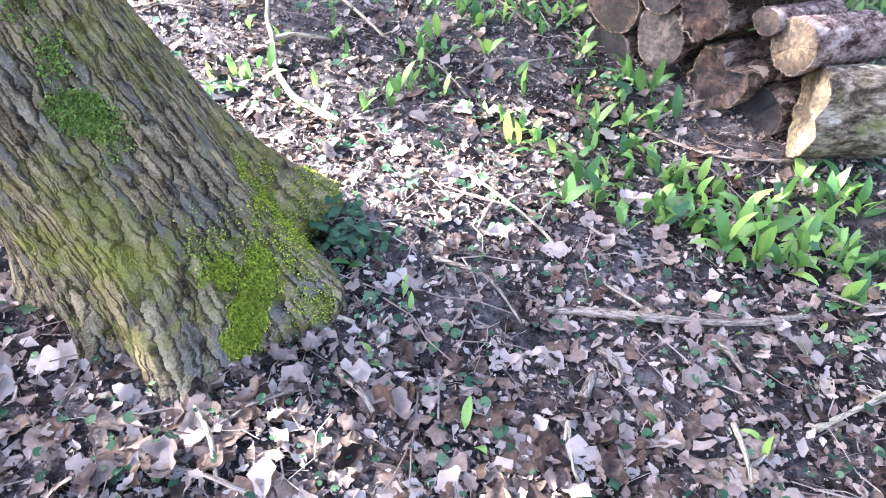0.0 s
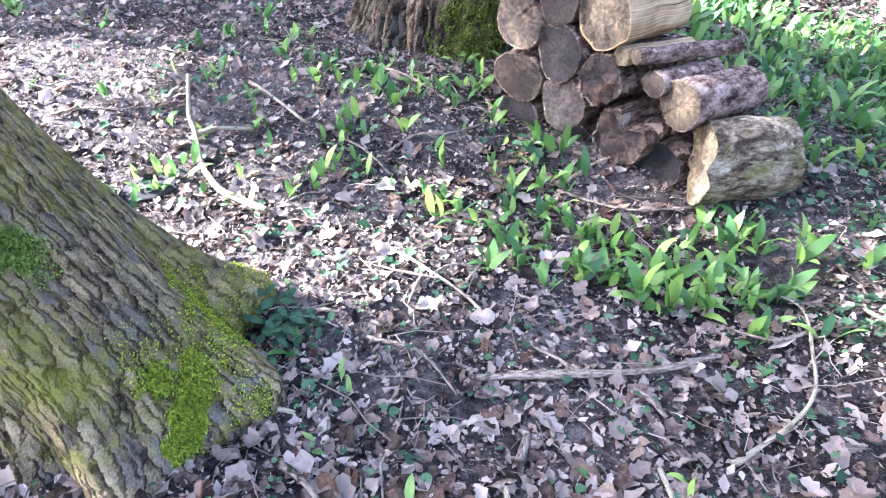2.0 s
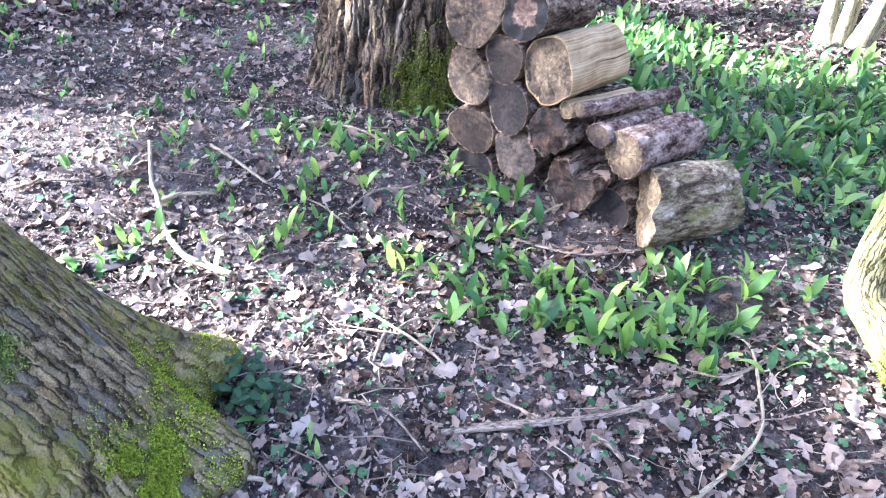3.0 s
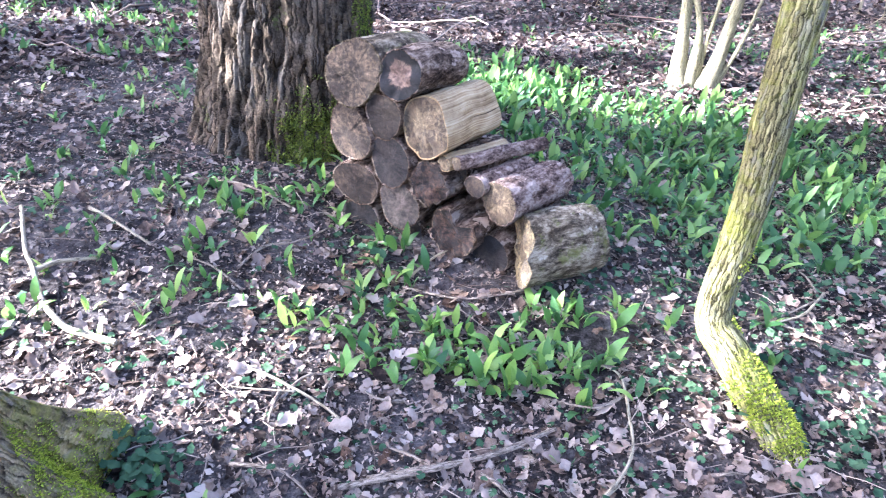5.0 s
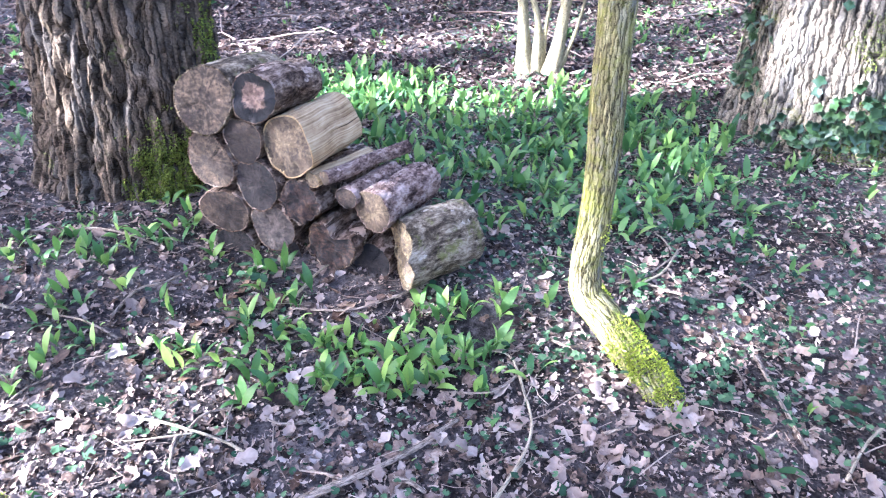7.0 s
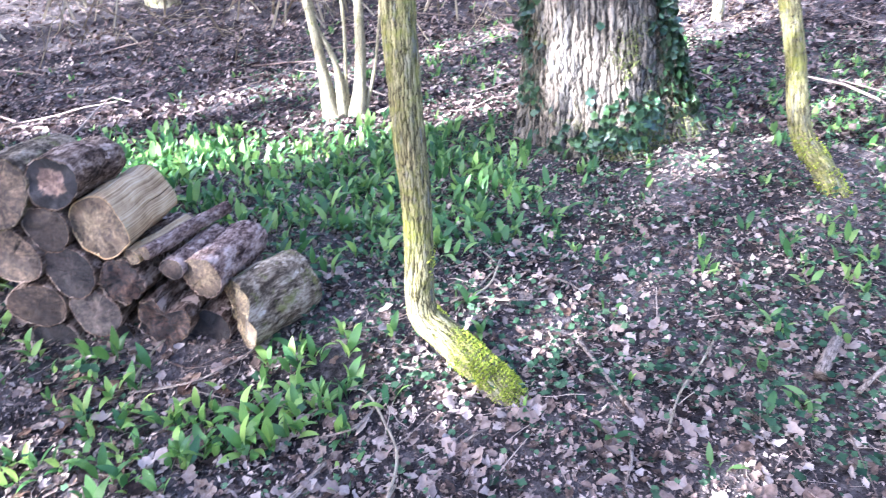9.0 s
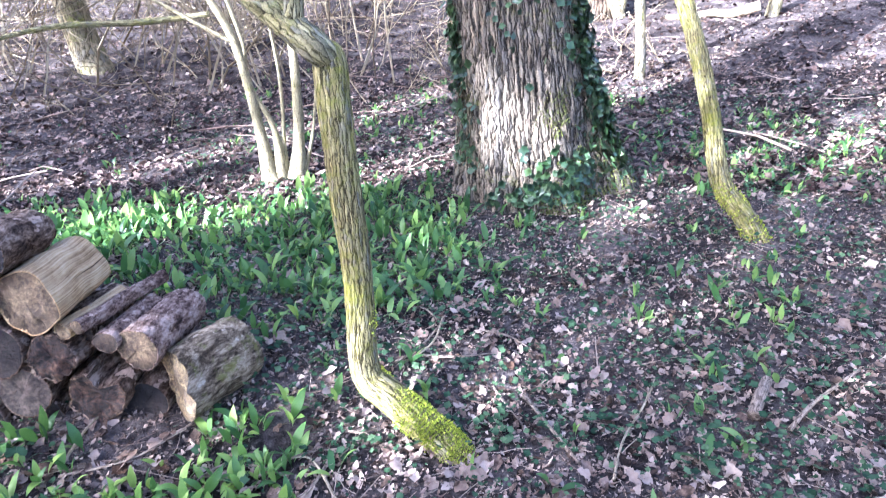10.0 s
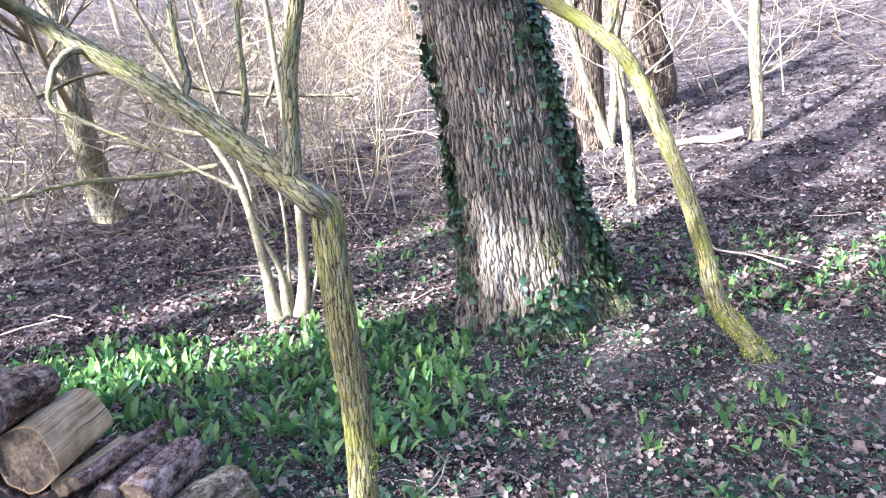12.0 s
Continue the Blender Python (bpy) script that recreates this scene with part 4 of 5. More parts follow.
# ---- the log stack ----
def log(label, front, radius, length, yaw=0.0, rise=0.0, bark=BARK_LOG, end=END_DARK, outline=None, seed=0, depth=0.004, squash=1.0, slant=0.0, torn=0.0):
    """One cut log; its near end at front, running away from there. outline(angle) cuts its round (a split log)."""
    t = thing("log", front, label, "log", "logs in the stack")
    t.matrix_basis = pose(*front, 90 + rise, 0, -53 + yaw) @ pose(0, 0, 0, 0, 0, 0)
    r = np.random.default_rng(100 + seed)
    a1, a2, p1, p2 = 0.05 + 0.05 * r.random(), 0.03 + 0.03 * r.random(), r.random() * 6, r.random() * 6

    def shape(a, s):
        out = 1 + a1 * np.cos(2 * a + p1) + a2 * np.cos(3 * a + p2) + 0.012 * np.sin(4 * s / 0.3 + p1)
        return out * (outline(a) if outline else 1)
    pts = [(0.003 * r.normal() * (i > 0), 0.003 * r.normal() * (i > 0), -length * i / 4) for i in range(5)]
    V, F, uv, _ = tube(pts, [radius] * 5, 72, 60, shape, bark_relief(depth, 0.9 / radius * 6, 2.2, seed))
    V[:, :, 1] *= squash
    near = np.clip(1 - np.arange(60) / 40, 0, 1)[:, None]
    V[:, :, 2] += near * (slant * V[:, :, 0] - abs(slant) * 0.3 * radius + torn * vnoise(V * np.array((22.0, 22.0, 0.0)) + seed, seed) + 0.5 * torn * vnoise(V * np.array((60.0, 60.0, 0.0)) + seed, seed + 1))
    v, f, n = V.reshape(-1, 3), F.tolist(), V.shape[0] * 72
    for ring, sign in ((0, 1), (59, -1)):
        c = V[ring].mean(0)
        lip = c + (V[ring] - c) * (0.90 + 0.05 * r.random((72, 1)))
        lip[:, 2] -= sign * 0.006
        v = np.concatenate([v, lip])
        uv = np.concatenate([uv, uv[ring * 72:ring * 72 + 72] + (0, 0.01 * sign)])
        for j in range(72):
            k = (j + 1) % 72
            f.append((ring * 72 + j, n + j, n + k, ring * 72 + k)[::sign])
        n += 72
    piece("bark", mesh_from("bark", v, f, bark, uv), t)
    for ring, sign, name in ((0, 1, "cut_end"), (-1, -1, "cut_end")):
        rim = V[ring]
        c = rim.mean(0)
        shares = (0.955, 0.90, 0.82, 0.73, 0.63, 0.52, 0.41, 0.30, 0.19, 0.08)
        rows = [c + (rim - c) * k - np.array((0, 0, 0.004 * sign)) for k in shares]
        whole = np.repeat([0.2, 0.7] + [1.0] * 8, 72)
        v = np.concatenate(rows)
        if sign > 0 and torn:
            level = slant * v[:, 0] - abs(slant) * 0.3 * radius + 0.9 * torn * vnoise(v * np.array((22.0, 22.0, 0.0)) + seed, seed) + 0.3 * torn * vnoise(v * np.array((70.0, 70.0, 0.0)), seed + 6)
            v[:, 2] += whole * (level - v[:, 2] - 0.006)
        v[:, 2] += sign * (0.002 + 0.006 * vnoise(v * 30 + seed, seed) * whole)
        crack = np.abs(np.angle(np.exp(1j * (np.arctan2(v[:, 1] - c[1], v[:, 0] - c[0]) - p2)))) < 0.04
        v[:, 2] -= sign * 0.008 * crack * whole
        f = []
        for k in range(len(shares) - 1):
            for j in range(72):
                b, n = k * 72 + j, k * 72 + (j + 1) % 72
                f.append((b, n, n + 72, b + 72)[::-sign])
        f.append(list(range(len(v) - 72, len(v)))[::-sign])
        me = mesh_from(name, v - c, f, end)
        ob = piece(name, me, t, "weathered sawn end grain")
        ob.location = c
    return t


def half(at, keep=0.15):
    """A log split flat on the side at the angle at."""
    def fn(a):
        c = np.cos(a - at)
        return np.where(c > keep, np.minimum(1.0, keep / np.maximum(c, 1e-3)), 1.0) * (1 + 0.03 * np.sin(5 * a))
    return fn


def hollow(at, deep, wide):
    """A log with a rotted hollow on the side at the angle at."""
    def fn(a):
        d = np.angle(np.exp(1j * (a - at)))
        return (1 - deep * np.exp(-(d / wide) ** 4)) * (1 + 0.04 * np.sin(6 * a + 1))
    return fn


log("thick grey log with a pale weathered sawn end", (0.632, 2.513, 0.771), 0.134, 0.42, 8, -6, BARK_LOG_GREY, END_PALE, seed=1)
log("log with a black rim and crumbling pink heart", (0.783, 2.352, 0.798), 0.096, 0.36, 7, -5, BARK_LOG, END_RIM, seed=2, torn=0.012)
log("stripped log with pale yellowish grain and split face", (0.862, 2.272, 0.612), 0.122, 0.40, 4, -3, SPLIT_WOOD, END_BUFF, half(radians(150), 0.8), 3, 0.0006, slant=0.22, torn=0.006)
log("round log with a brown sawn end", (0.621, 2.525, 0.527), 0.108, 0.42, 6, -4, BARK_LOG, END_PALE, seed=4)
log("small round log with a brown end", (0.735, 2.418, 0.622), 0.084, 0.42, 8, -4, BARK_LOG, END_BROWN, seed=5)
log("dark damp round log", (0.754, 2.383, 0.448), 0.097, 0.42, 6, -3, BARK_LOG, END_BLACK, seed=6)
log("brown log in the lowest row of the stack", (0.640, 2.505, 0.310), 0.102, 0.42, 8, 0, BARK_LOG, END_BROWN, seed=7)
log("grey-brown log with a flat sawn end behind garlic leaves", (0.788, 2.348, 0.268), 0.098, 0.42, 5, 0, BARK_LOG, END_GREY, seed=8)
log("rotten reddish log with crumbling end", (0.885, 2.242, 0.405), 0.090, 0.42, 3, -2, BARK_LOG, END_ROT, hollow(radians(60), 0.25, 0.6), 9, 0.012, torn=0.022)
log("split reddish log with a rotted hollow, lying lowest", (0.958, 2.165, 0.222), 0.116, 0.40, 2, 0, BARK_LOG, END_ROT, hollow(radians(30), 0.55, 0.55), 10, 0.01, slant=0.15, torn=0.02)
log("reddish-barked log with a buff end", (1.085, 2.032, 0.400), 0.084, 0.42, -2, -4, BARK_RED, END_BUFF, seed=11, depth=0.008, slant=0.25, torn=0.006)
log("big split block with grey bark and a torn edge", (1.150, 1.962, 0.225), 0.144, 0.34, -22, -3, BARK_LOG_GREY, END_TORN, half(radians(-125), 0.5), 12, 0.005, slant=0.5, torn=0.014)
log("thin branch log lying across the stack", (0.960, 2.165, 0.515), 0.026, 0.50, -12, -3, BARK_RED, END_BUFF, seed=13, depth=0.003)
log("short branch stub with a pale end on the stack", (0.925, 2.205, 0.500), 0.030, 0.36, -8, -3, SPLIT_WOOD, END_BUFF, seed=18, depth=0.003)
log("thin log stub wedged between thicker logs", (1.020, 2.112, 0.440), 0.042, 0.36, -2, -3, BARK_RED, END_BROWN, seed=14, depth=0.003)
log("dark log at the foot of the stack", (0.655, 2.520, 0.130), 0.100, 0.42, 8, 0, BARK_LOG, END_BLACK, seed=15)
log("dark log bedded in soil under the stack", (0.830, 2.375, 0.110), 0.090, 0.42, 6, 0, BARK_LOG, END_BLACK, seed=16)
log("brown inner log of the stack", (0.975, 2.30, 0.42), 0.085, 0.36, 2, -3, BARK_LOG, END_BROWN, seed=17)
log("brown log bedded under the split block", (1.10, 2.10, 0.14), 0.090, 0.38, -4, 0, BARK_LOG, END_BLACK, seed=19)


# ---- wild garlic ----
def garlic_blade(k):
    up, over = [(82, 60), (75, 20), (68, -25), (80, 35), (60, -10)][k]
    def lift(t):
        n, y, z = 10, 0.0, 0.0
        for i in range(n):
            f = (i + 0.5) / n * t
            ang = radians(up + (over - up) * f ** 1.5)
            y += math.cos(ang) * t / n
            z += math.sin(ang) * t / n
        return y, z
    wide = lambda t: 0.10 + 0.90 * max(0.0, math.sin(math.pi * min(1, max(0, (t - 0.14) / 0.86)) ** 0.8)) if t < 0.99 else 0.03
    return blade(1, 0.128, 8, wide, lift, 0.35 - 0.05 * k, 0.0, k)


BLADES = [garlic_blade(k) for k in range(5)]
BLADE_MESHES = [mesh_from("leaf", v, f, GARLIC_ONE) for v, f in BLADES]


def garlic_plant(x, y, size, leaves, seed, spread=1.0):
    r = np.random.default_rng(seed)
    t = thing("wild_garlic", (x, y, hz(x, y) - 0.004), "young wild garlic plant with broad green leaves", "plant", "wild garlic plants")
    a0 = r.random() * 360
    for k in range(leaves):
        ob = piece("leaf", BLADE_MESHES[r.integers(0, 5)], t)
        s = size * (0.6 + 0.45 * r.random())
        ob.matrix_basis = pose(0.012 * r.normal(), 0.012 * r.normal(), 0, 14 * r.normal() * spread, 12 * r.normal(), a0 + 360 * k / leaves + 30 * r.normal()) @ Matrix.Diagonal((s, s, s, 1))
    return t


CLUMPS = [(0.29, 2.01, 0.10, 3), (0.24, 2.10, 0.12, 2), (0.45, 1.67, 0.12, 5), (0.56, 1.71, 0.13, 4), (0.50, 1.90, 0.12, 4), (0.38, 1.95, 0.13, 4), (0.85, 1.73, 0.15, 5), (0.78, 1.80, 0.12, 4), (0.88, 1.52, 0.16, 7),
          (0.96, 1.47, 0.15, 6), (1.03, 1.46, 0.14, 7), (0.93, 1.58, 0.15, 5), (1.02, 1.62, 0.14, 4), (0.84, 1.60, 0.13, 4), (1.10, 1.55, 0.13, 4), (1.29, 1.77, 0.15, 5), (1.18, 1.81, 0.13, 4), (1.41, 1.64, 0.15, 5),
          (1.30, 1.50, 0.14, 4), (1.14, 1.33, 0.12, 5), (0.72, 1.60, 0.12, 3), (0.66, 1.80, 0.12, 4), (0.70, 1.99, 0.13, 5), (0.73, 2.34, 0.15, 6), (0.79, 2.27, 0.14, 5), (0.60, 2.08, 0.12, 4), (-0.11, 1.53, 0.09, 2),
          (-0.03, 1.00, 0.06, 2), (0.19, 0.84, 0.09, 2), (0.57, 0.90, 0.10, 1), (0.16, 2.61, 0.13, 5), (0.27, 2.67, 0.12, 4), (-0.04, 2.43, 0.12, 4), (0.04, 2.39, 0.11, 4), (0.52, 2.75, 0.15, 6), (0.35, 2.73, 0.14, 5),
          (0.02, 1.22, 0.07, 2), (0.05, 1.14, 0.06, 2), (-0.10, 1.32, 0.09, 3), (-0.20, 2.12, 0.10, 2), (0.06, 2.17, 0.11, 2), (0.16, 2.10, 0.10, 2), (1.00, 1.16, 0.08, 3), (1.06, 1.20, 0.10, 2), (0.80, 0.84, 0.08, 2),
          (0.84, 1.20, 0.06, 1), (1.70, 1.22, 0.13, 4), (1.62, 0.93, 0.10, 2), (1.85, 1.34, 0.13, 4), (1.97, 1.51, 0.11, 3), (1.33, 1.30, 0.12, 3), (1.47, 1.71, 0.14, 5), (1.59, 1.59, 0.12, 3), (2.34, 1.05, 0.10, 3),
          (2.30, 0.50, 0.09, 2), (2.00, 0.75, 0.07, 2)]
for i, (x, y, s, n) in enumerate(CLUMPS):
    garlic_plant(x, y, s, n, 300 + i)
for i in range(46):
    x, y = 0.45 + 0.95 * rng.random(), 1.45 + 0.75 * rng.random()
    if abs(0.8 * (x - 0.9) + 0.6 * (y - 1.7)) < 0.38 and 0.8 * (x - 0.62) + 0.6 * (y - 2.64) < -0.1:
        garlic_plant(x, y, 0.09 + 0.06 * rng.random(), int(rng.integers(2, 5)), 500 + i)
for i in range(80):
    x, y = -0.9 + 1.6 * rng.random(), 2.0 + 1.0 * rng.random()
    if math.hypot(x - 0.45, y - 3.5) > 0.6:
        garlic_plant(x, y, 0.07 + 0.06 * rng.random(), int(rng.integers(2, 4)), 600 + i)


for i in range(44):
    if i % 3:
        x, y = 0.80 + 0.55 * rng.random(), 1.42 + 0.42 * rng.random()
    else:
        x, y = 0.30 + 0.5 * rng.random(), 1.66 + 0.45 * rng.random()
    garlic_plant(x, y, 0.09 + 0.05 * rng.random(), int(rng.integers(2, 5)), 700 + i)


def garlic_field(name, n, inside, smin, smax, label, single=False):
    """A carpet of garlic leaves; inside(x, y) gives the chance that a plant grows there."""
    pos, rot, size, made = [], [], [], []
    while len(pos) < n:
        x, y = -2.5 + 9.5 * rng.random(), 0.2 + 7.6 * rng.random()
        if rng.random() > inside(x, y) or any(math.hypot(x - a, y - b) < c + 0.02 for a, b, c in TREES_AT):
            continue
        z, s, m = hz(x, y), smin + (smax - smin) * rng.random(), int(rng.integers(3, 6))
        if single and len(made) < 150 and x < 3.1 and y < 3.7:
            made.append(garlic_plant(x, y, s, m - 1, 2000 + len(made)))
            continue
        for k in range(m):
            pos.append((x + 0.015 * rng.normal(), y + 0.015 * rng.normal(), z - 0.004))
            rot.append((6.283 * (k / m + 0.2 * rng.random()) + x * 50, 0.22 * rng.normal(), 0.2 * rng.normal()))
            size.append(s * (0.7 + 0.5 * rng.random()))
    rt = np.array(rot)
    stuff(name, BLADES, np.array(pos), turns(rt[:, 0], rt[:, 1], rt[:, 2]), np.array(size), GARLIC, label, "plants")


def carpet(x, y):
    if 0.73 * (x - 0.684) + 0.685 * (y - 2.458) < 0.40 and y < 3.2:
        return 0.0
    d = ((x - 2.3) / 1.8) ** 2 + ((y - 2.95) / 1.6) ** 2
    e = ((x - 1.9) / 1.1) ** 2 + ((y - 4.4) / 1.0) ** 2
    patch = float(np.clip(0.75 + 0.7 * flat_noise(np.array(x), np.array(y), 2.2, 9), 0.30, 1))
    return patch * (max(0.0, 1.0 - d) + max(0.0, 0.8 - e)) if y > 1.75 else 0.0


def stray(x, y):
    patch = 0.5 + 0.5 * float(flat_noise(np.array(x), np.array(y), 0.9, 8))
    if x < 0.4 and y > 2.6:
        return 0.9 * patch
    if x < 1.7 and y < 3.0:
        return 0.0
    right = 1.6 if x > 2.0 and y < 2.4 else 0.9
    return patch ** 2.2 * (right if y < 5.2 else 0.2)


garlic_field("wild_garlic_carpet", 2300, carpet, 0.09, 0.165, "dense carpet of fresh green wild garlic", True)
garlic_field("scattered_wild_garlic", 4200, stray, 0.06, 0.12, "scattered small wild garlic shoots among leaf litter")

# ---- low herbs and ivy on the ground ----
def round_leaf(seed):
    r = np.random.default_rng(seed)
    v = [(0, 0, 0.0)] + [(0.5 * (0.9 + 0.2 * r.random()) * math.cos(a), 0.5 * math.sin(a), 0.08 + 0.06 * math.cos(2 * a)) for a in np.linspace(0.3, 5.98, 10)]
    return np.array(v), [(0, i, i + 1) for i in range(1, 10)]


ROUNDS = [round_leaf(s) for s in range(3)]


def patchy(n, lo, hi, seed, sharp=2.0, k=1.7):
    p = ground_points(n, lo, hi)
    w = np.clip(0.5 + 0.5 * flat_noise(p[:, 0], p[:, 1], k, seed) + 0.25 * flat_noise(p[:, 0], p[:, 1], 5.0, seed + 1), 0, 1) ** sharp
    return clear(p[rng.random(n) < w], -0.02)


scatter("small_round_herbs", ROUNDS, patchy(21000, 0.35, 8.0, 40, 2.2), 0.009, 0.027, 0.5, 0.03, HERB, "low blue-green herbs with small round leaves", "plants")
scatter("ground_ivy", IVY_LEAVES, patchy(5000, 0.4, 8.5, 44, 2.4, 1.1), 0.03, 0.07, 0.5, 0.03, HERB, "ivy leaves creeping over the ground", "plants")
p = ground_points(15000, 1.9, 8.0, -25, 60)
scatter("ivy_undergrowth", IVY_LEAVES, clear(p), 0.02, 0.055, 0.6, 0.05, HERB, "ivy and small green plants beneath the trees", "plants")

# ---- single fallen leaves ----
LEAF_MESHES = [mesh_from("dead_leaf", *crumpled(20 + k, 11, 8), DRY_ONE) for k in range(8)]


def dead_leaf(x, y, size, seed, lift=0.012):
    r = np.random.default_rng(seed)
    ob = new("dead_leaf", LEAF_MESHES[r.integers(0, len(LEAF_MESHES))])
    ob.matrix_basis = pose(x, y, hz(x, y) + lift, 17 * r.normal(), 17 * r.normal(), 360 * r.random()) @ Matrix.Diagonal((size, size, size, 1))
    return tagged(ob, "large dry curled brown leaf on the ground", "leaf", "fallen leaves")


for i in range(150):
    x, y = -0.95 + 1.75 * rng.random() ** 1.1, 0.50 + 0.42 * rng.random()
    if math.hypot(x + 0.5, y - 1.24) > 0.43:
        dead_leaf(x, y, (0.07 if i < 60 else 0.045) + 0.04 * rng.random(), 900 + i)
for i in range(70):
    x, y = 0.15 + 0.95 * rng.random(), 1.75 + 0.65 * rng.random()
    dead_leaf(x, y, 0.04 + 0.05 * rng.random(), 1400 + i, 0.014)
for i in range(78):
    x, y = 0.3 + 2.4 * rng.random(), 0.45 + 1.3 * rng.random()
    dead_leaf(x, y, 0.035 + 0.045 * rng.random(), 1100 + i, 0.014)


# ---- sticks ----
def stick(label, pts, r0, r1, mat=STICK, forks=(), name="stick"):
    base = (pts[0][0], pts[0][1], hz(pts[0][0], pts[0][1]))
    P = [(x - base[0], y - base[1], hz(x, y) - base[2] + z) for x, y, z in pts]
    if not forks:
        ob = new(name, tube_mesh(name, P, np.linspace(r0, r1, len(P)), 9, 8 * len(P), mat, relief=bark_relief(r0 * 0.12, 0.9 / r0, 4, 2)))
        ob.location = base
        return tagged(ob, label, "stick", "sticks on the ground")
    t = thing(name, base, label, "stick", "sticks on the ground")
    piece("main_stem", tube_mesh("main_stem", P, np.linspace(r0, r1, len(P)), 9, 8 * len(P), mat, relief=bark_relief(r0 * 0.12, 0.9 / r0, 4, 2)), t)
    for pts2 in forks:
        Q = [(x - base[0], y - base[1], hz(x, y) - base[2] + z) for x, y, z in pts2]
        piece("side_twig", tube_mesh("side_twig", Q, np.linspace(r1 * 0.9, r1 * 0.5, len(Q)), 7, 6 * len(Q), mat), t)
    return t


stick("straight grey-brown stick lying on leaves", [(0.35, 1.20, 0.02), (0.45, 1.195, 0.03), (0.60, 1.19, 0.028), (0.8, 1.21, 0.025), (1.02, 1.26, 0.02)], 0.009, 0.007, forks=[[(0.62, 1.19, 0.03), (0.58, 1.25, 0.03), (0.52, 1.30, 0.02)]])
stick("thin pale bent twig", [(0.91, 0.93, 0.02), (1.08, 1.02, 0.03), (1.19, 1.11, 0.03), (1.26, 1.25, 0.03), (1.32, 1.42, 0.03), (1.25, 1.49, 0.04)], 0.006, 0.0035, BARK_PALE)
stick("long pale forked branch on sunlit ground", [(-0.69, 2.80, 0.03), (-0.65, 2.64, 0.05), (-0.62, 2.49, 0.03), (-0.57, 2.36, 0.05), (-0.53, 2.23, 0.03), (-0.47, 2.11, 0.04), (-0.42, 2.05, 0.03), (-0.35, 2.01, 0.03), (-0.26, 1.95, 0.02)], 0.007, 0.013, BARK_PALE, forks=[[(-0.57, 2.36, 0.04), (-0.49, 2.39, 0.05), (-0.37, 2.43, 0.02)]])
stick("pale curved twig on sunlit soil", [(0.10, 1.78, 0.02), (0.20, 1.70, 0.03), (0.29, 1.61, 0.03), (0.36, 1.52, 0.03), (0.42, 1.42, 0.02)], 0.006, 0.004, BARK_PALE, forks=[[(0.29, 1.6, 0.03), (0.2, 1.62, 0.03), (0.1, 1.66, 0.02)]])
stick("thin grey stick near the crooked sapling", [(2.05, 1.0, 0.03), (1.95, 0.83, 0.03), (1.85, 0.65, 0.02)], 0.008, 0.006)
stick("short brown broken stick", [(2.41, 0.25, 0.03), (2.52, 0.26, 0.035), (2.65, 0.27, 0.03)], 0.022, 0.020)
stick("grey forked stick lying on litter", [(2.42, 0.13, 0.020), (2.60, 0.09, 0.030), (2.92, -0.00, 0.020)], 0.0090, 0.0063, STICK)
stick("thin curved pale twig", [(1.84, 0.52, 0.020), (2.04, 0.58, 0.030), (2.26, 0.60, 0.030), (2.46, 0.64, 0.020)], 0.0050, 0.0035, BARK_PALE)
stick("thin dry twig beside the crooked sapling", [(1.91, 1.55, 0.020), (2.05, 1.53, 0.030), (2.31, 1.61, 0.020)], 0.0060, 0.0042, STICK)
stick("pale straight stick on sunlit soil", [(-0.44, 2.78, 0.020), (-0.34, 2.65, 0.030), (-0.18, 2.47, 0.020)], 0.0080, 0.0056, BARK_PALE)
stick("thin brown twig arching over litter", [(0.14, 2.29, 0.020), (0.25, 2.39, 0.030), (0.37, 2.40, 0.030), (0.52, 2.49, 0.020)], 0.0060, 0.0042, STICK)
stick("long thin brown twig", [(-0.08, 2.97, 0.020), (0.19, 2.82, 0.030), (0.38, 2.64, 0.020)], 0.0070, 0.0049, STICK)
stick("short pale stick by the logs", [(0.78, 2.12, 0.020), (0.88, 2.16, 0.030), (0.97, 2.20, 0.020)], 0.0060, 0.0042, BARK_PALE)
stick("thin dry twig under the garlic", [(0.74, 2.07, 0.020), (0.93, 1.94, 0.030), (1.10, 1.91, 0.030), (1.26, 1.91, 0.020)], 0.0050, 0.0035, STICK)
stick("long brown stick in front of the garlic", [(0.44, 1.21, 0.020), (0.63, 1.20, 0.030), (0.78, 1.20, 0.030), (0.94, 1.23, 0.020)], 0.0090, 0.0063, STICK)
stick("pale forked twig on litter", [(1.94, 1.52, 0.020), (2.11, 1.51, 0.030), (2.33, 1.63, 0.020)], 0.0060, 0.0042, BARK_PALE)
stick("short grey stick among leaves", [(-0.09, 0.96, 0.020), (-0.03, 0.90, 0.030), (-0.00, 0.86, 0.020)], 0.0080, 0.0056, STICK)
stick("thin pale stick leaning in leaves", [(-0.35, 0.84, 0.020), (-0.29, 0.76, 0.030), (-0.25, 0.67, 0.020)], 0.0060, 0.0042, BARK_PALE)
stick("short dark stick in litter", [(0.48, 1.09, 0.020), (0.51, 1.05, 0.030), (0.52, 1.01, 0.020)], 0.0080, 0.0056, STICK)
stick("short thick grey stick", [(0.43, 0.95, 0.020), (0.46, 1.02, 0.020)], 0.0120, 0.0084, STICK)
stick("brown broken stick on litter", [(0.74, 1.14, 0.020), (0.77, 1.10, 0.030), (0.80, 1.06, 0.020)], 0.0080, 0.0056, STICK)
